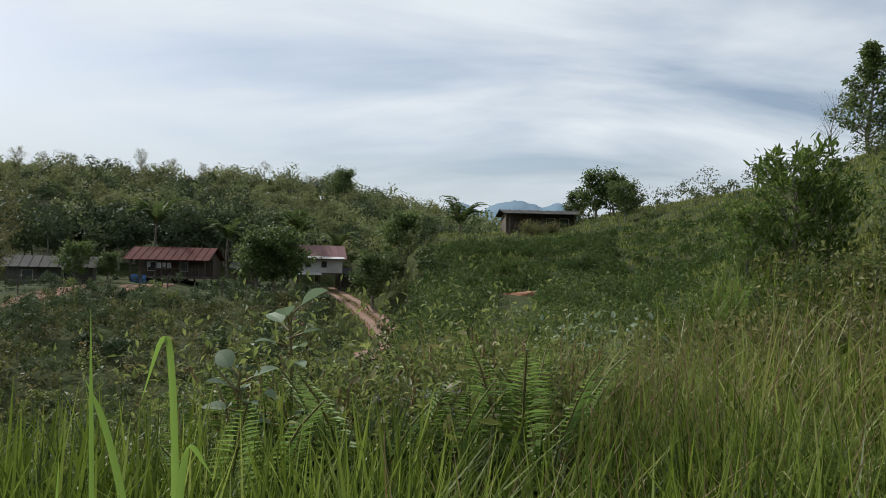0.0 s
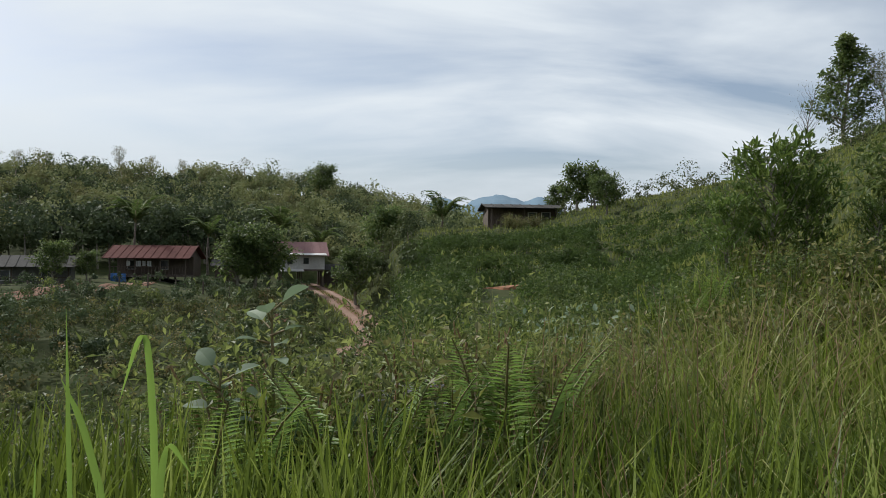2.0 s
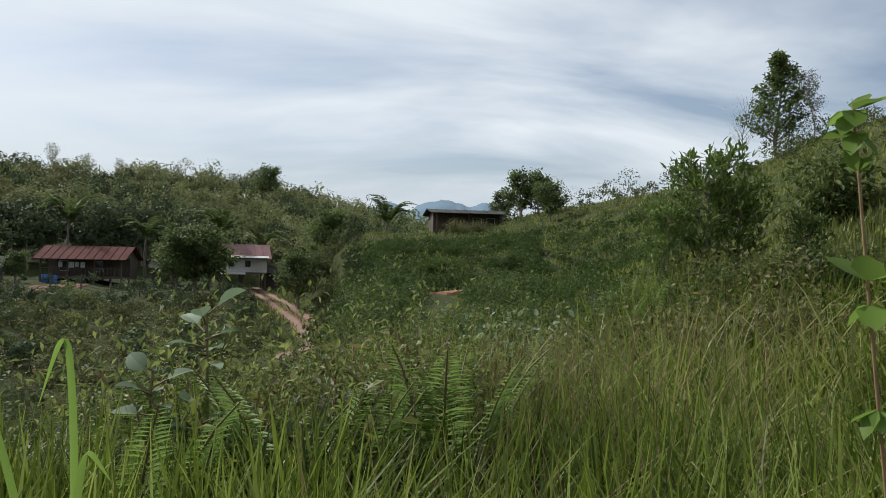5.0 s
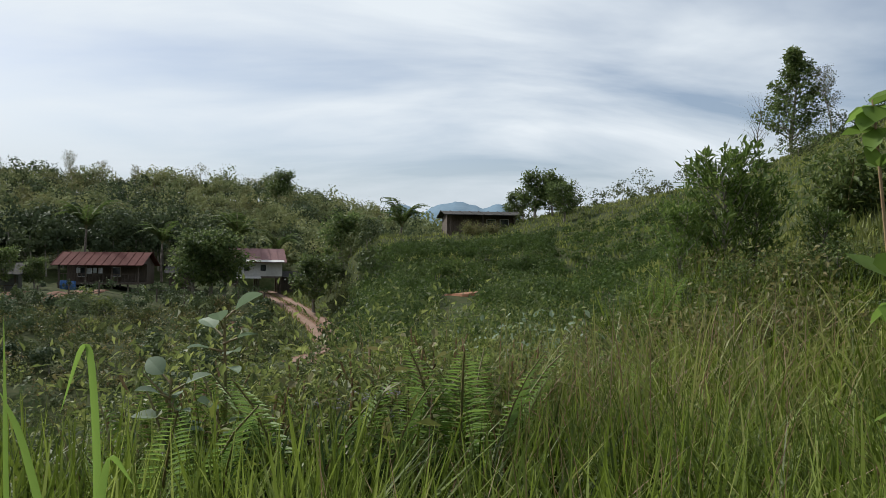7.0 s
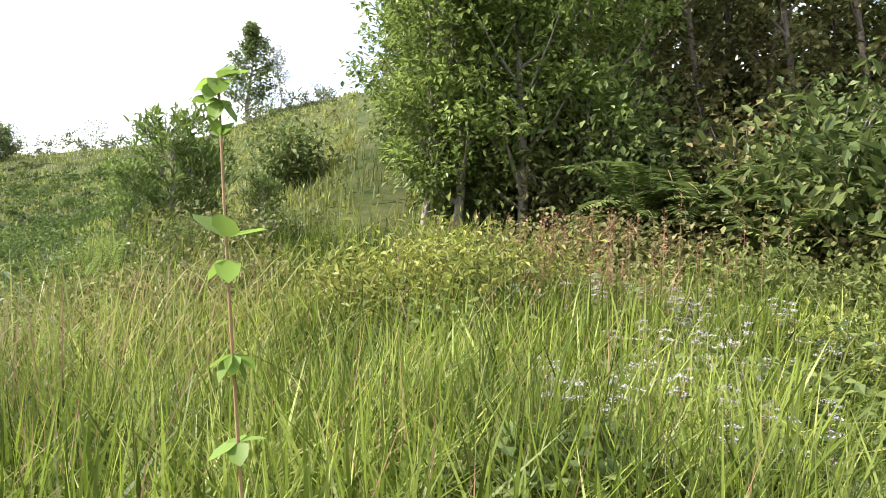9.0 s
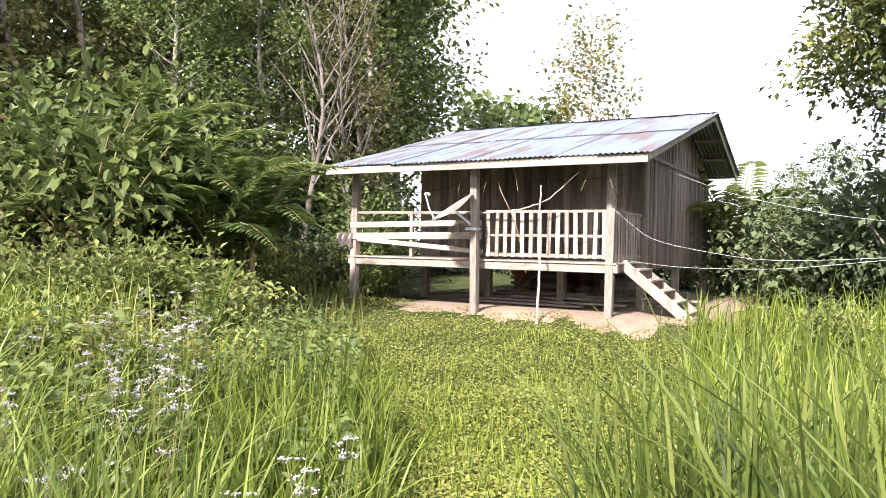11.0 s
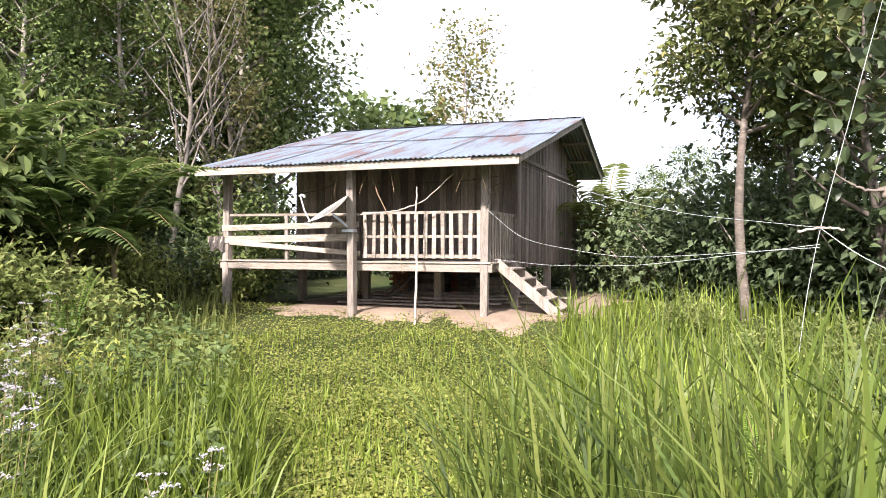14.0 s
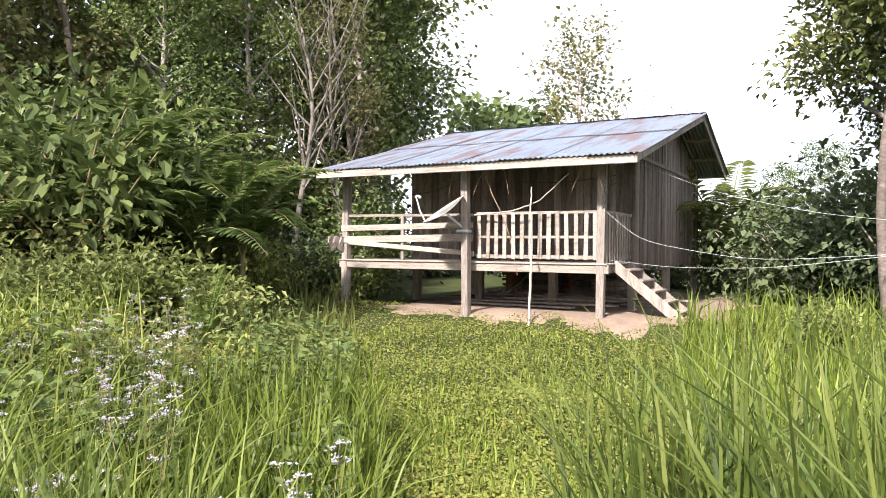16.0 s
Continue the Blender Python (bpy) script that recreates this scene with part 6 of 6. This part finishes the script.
# flowering weeds with flat white heads
def flower_shape(seed, height):
    r = np.random.default_rng(seed)
    wood, lp, la, hp_ = [], [], [], []
    for i in range(5):
        a = r.uniform(0, 6.28); o = np.array([np.cos(a), np.sin(a), 0]) * r.uniform(0.03, 0.2)
        h = height * r.uniform(0.75, 1.1)
        s = np.linspace(0, 1, 5)[:, None]
        L = o * s ** 1.3 + np.array([0, 0, h]) * s
        wood.append(tube(L, np.linspace(0.005, 0.002, 5), 4))
        for q in np.linspace(0.2, 0.92, 9):
            for sg in (0, 3.14):
                b = q * 8 + sg + i
                lp.append(o * q ** 1.3 + np.array([0, 0, h * q])); la.append([np.cos(b), np.sin(b), 0.1])
        for _ in range(3):
            hp_.append(L[-1] + r.normal(0, 0.022, 3) * [1, 1, 0.4])
    n = len(lp)
    rot = frames_from(np.array(la) + r.normal(0, 0.2, (n, 3)), np.tile([0, 0, 1.0], (n, 1)))
    lv = scatter(LEAF_V, LEAF_F, np.array(lp), rot, r.uniform(0.04, 0.068, n), np.full(n, 1.2))
    hp_ = np.array(hp_)
    m = len(hp_) * 16
    c = np.repeat(np.arange(len(hp_)), 16)
    ah = r.normal(0, 1, (m, 3)); ah[:, 2] = np.abs(ah[:, 2])
    fl = scatter(TUFT_V, TUFT_F, hp_[c] + r.normal(0, 0.009, (m, 3)) * [1, 1, 0.4], frames_from(ah, np.tile([0.3, 0.1, 1.0], (m, 1))), r.uniform(0.008, 0.013, m), np.full(m, 1.2))
    return join(wood), lv, fl


kinds = []
for k in range(2):
    w, lv, fl = flower_shape(50 + k, 0.95)
    e = tagged(new("flowering_weed"), "leafy weed topped with small white flower heads", "flower", "white flowering weeds")
    mesh_object("stalk", *w, M_STEM, e); mesh_object("foliage", *lv, M_LIGHT, e); tagged(mesh_object("flower_head", *fl, M_FLOWER, e), kind="stuff")
    kinds.append(e)
stand(kinds[0], -52, 4.2, 1.0, first=True); stand(kinds[1], -49, 5.0, 1.0, first=True)
R6 = random.Random(8)
for k in range(110):
    h = R6.gauss(-62, 11); d = R6.uniform(3.0, 8.0)
    if h < -84 or h > -47:
        continue
    stand(kinds[k % 2], h, d, R6.uniform(0.8, 1.15), R6.uniform(0, 360))
for h, d in ((-36, 2.4), (-38, 3.0), (-41, 2.6), (-128, 5.5), (-112, 7.2), (-155, 2.8), (-160, 2.6)):
    stand(kinds[0], h, d, 1.0)
for h, d, s in ((-142, 3.7, 1.55), (-139.5, 3.9, 1.6), (-137, 3.8, 1.6), (-134.6, 4.0, 1.65), (-132, 4.3, 1.7), (-130, 4.6, 1.65), (-144, 4.0, 1.5), (-149, 3.2, 1.25), (-128.5, 4.2, 1.55)):
    stand(kinds[1], h, d, s * 0.82)

# seed spikes, reddish brown
_h = np.radians(R5.normal(-75, 5.5, 110)); _d = R5.uniform(7.0, 10.5, 110)
x, y = _d * np.sin(_h), _d * np.cos(_h)
hz = R5.uniform(0.8, 1.6, len(x))
tips = np.stack([x, y, land(x, y) + hz], -1)
c = np.repeat(np.arange(len(x)), 26)
pos = tips[c] - np.array([0, 0, 1.0]) * R5.uniform(0, 0.28, len(c))[:, None] + R5.normal(0, 0.02, (len(c), 3))
lv = leaves_at(pos, R5.normal(0, 1, (len(c), 3)), 0.03, R5, -0.5, "tuft")
st = join([tube(np.array([[x[i], y[i], float(land(x[i], y[i]))], tips[i]]), [0.005, 0.002], 3) for i in range(len(x))])
e = tagged(new("seed_spikes"), "reddish brown seed spikes above the grass", "weeds", kind="stuff")
tagged(mesh_object("stalks", *st, M_DRY, e), kind="stuff"); tagged(mesh_object("seeds", *lv, M_RUSTY, e), kind="stuff")

# low creeping leaves of the clearing and leafy floor of the meadow


def leafy_floor(name, n, a0, a1, r0, r1, size, lift, mat, label):
    x, y = sow(n, a0, a1, r0, r1, R5, 1.2)
    ok = ~bare_here(x, y, -0.3); x, y = x[ok], y[ok]; n = len(x)
    bump_ = 0.5 + 0.5 * np.sin(x * 1.9 + np.sin(y * 1.3)) * np.sin(y * 2.1)
    p = np.stack([x, y, land(x, y) + lift * (0.25 + bump_) * R5.uniform(0.15, 1, n)], -1)
    o = R5.normal(0, 1, (n, 3)); o[:, 2] = 0.2
    v, f = leaves_at(p, o, size, R5, 0.1, "tuft", 1.25, 0.3)
    tagged(mesh_object(name, v, f, mat), label, "ground cover", kind="stuff")


leafy_floor("clearing_creeper", 90000, -42, -4, 2.6, 14.5, 0.036, 0.11, M_CREEP, "low yellow-green creeping leaves of the clearing")
leafy_floor("meadow_weeds", 21000, -92, -36, 2.2, 10, 0.075, 0.75, M_LIGHT, "leafy weeds filling the meadow")
leafy_floor("ridge_weeds", 16000, -134, -92, 6, 15, 0.06, 0.6, M_LIGHT, "olive weeds filling the slope")
leafy_floor("brow_weeds", 13000, -178, -133, 2.4, 9, 0.042, 0.6, M_LIGHT, "leafy weeds at the brow of the slope")

# one tall stalk with paired leaves beside the walker
stalk = tagged(new("tall_weed_stalk"), "tall reddish weed stalk with pairs of broad leaves", "weed")
bx, by, _ = at_polar(-96.5, 1.67)
fx, fy, _ = at_polar(-93.6, 1.70)
s = np.linspace(0, 1, 9)
lean = s ** 0.8
way = np.stack([fx + (bx - 0.027 - fx) * lean + 0.008 * np.sin(s * 9), fy + (by - 0.10 - fy) * lean, 1.95 * s], -1)
tv, tf = tube(way, np.linspace(0.0055, 0.0025, 9), 7)
mesh_object("stem", tv, tf, M_REDSTEM, stalk, True)
for z, size, n, tilt in ((1.94, 0.062, 8, 0.0), (1.9, 0.05, 4, -0.6), (1.83, 0.045, 4, 1.2), (1.64, 0.08, 3, 0.2), (1.60, 0.06, 4, -0.8), (1.42, 0.055, 6, -0.9), (1.25, 0.06, 4, -0.3), (1.08, 0.06, 4, -0.5), (0.9, 0.06, 4, -0.4)):
    c = np.array([np.interp(z / 1.95, s, way[:, k]) for k in range(3)])
    a = np.arange(n) * 2 * np.pi / n + z * 9
    ah = np.stack([np.cos(a), np.sin(a), tilt + R5.normal(0, 0.45, n)], -1)
    rot = frames_from(ah, np.tile([0, 0, 1.0], (n, 1)) + R5.normal(0, 0.2, (n, 3)))
    for i in range(n):
        lv = scatter(LEAF_V * [1, 1.5, 1], LEAF_F, c[None], rot[i:i + 1], np.array([size * R5.uniform(0.8, 1.15)]))
        mesh_object("leaf", *lv, M_BRIGHTFERN, stalk, True)


# single long leaves bending over at the brow, nearest to the walker


def long_leaf(points, width):
    P = np.array([(-0.215 + (d - 0.25) * math.sin(radians(h)), -0.164 + (d - 0.25) * math.cos(radians(h)), z) for h, d, z in points])
    t = np.linspace(0, 1, len(P)); s = np.linspace(0, 1, 22)
    Q = np.stack([np.interp(s, t, P[:, k]) for k in range(3)], -1)
    for _ in range(2):
        Q[1:-1] = (Q[:-2] + 2 * Q[1:-1] + Q[2:]) / 4
    view = Q / np.linalg.norm(Q[:, :2], axis=1)[:, None]
    T = np.gradient(Q, axis=0)
    side = np.cross(T, view + [0.25, 0.1, 0]); side /= np.linalg.norm(side, axis=1)[:, None]
    w = width * np.interp(s, [0, 0.3, 0.8, 1], [0.7, 1.0, 0.7, 0.05])[:, None] / 2
    fold = np.cross(side, T); fold /= np.linalg.norm(fold, axis=1)[:, None]
    V = np.concatenate([Q - side * w, Q + fold * w * 0.35, Q + side * w])
    n = len(Q)
    F = [(r * n + i, r * n + i + 1, (r + 1) * n + i + 1, (r + 1) * n + i) for r in range(2) for i in range(n - 1)]
    tagged(mesh_object("grass_leaf", V, F, M_BRIGHTFERN, smooth=True), "single long green grass leaf bending over", "grass", "long single leaves")


long_leaf([(-149.9, 1.75, 0.0), (-150.0, 1.76, 0.8), (-150.4, 1.77, 1.3), (-151.0, 1.78, 1.5), (-151.6, 1.79, 1.5), (-152.8, 1.82, 1.37)], 0.015)
long_leaf([(-151.5, 1.8, 0.0), (-152.2, 1.8, 0.7), (-153.6, 1.8, 1.17), (-155.2, 1.81, 1.34), (-156.5, 1.82, 1.42)], 0.017)
long_leaf([(-155.0, 1.7, 0.0), (-155.2, 1.7, 0.8), (-155.9, 1.7, 1.25), (-156.3, 1.72, 1.56)], 0.011)
long_leaf([(-150.2, 1.5, 0.0), (-150.3, 1.5, 0.8), (-150.2, 1.5, 1.28), (-149.6, 1.52, 1.36), (-147.9, 1.55, 1.29)], 0.015)
long_leaf([(-158.6, 1.6, 0.0), (-158.4, 1.6, 0.9), (-158.0, 1.62, 1.32)], 0.014)
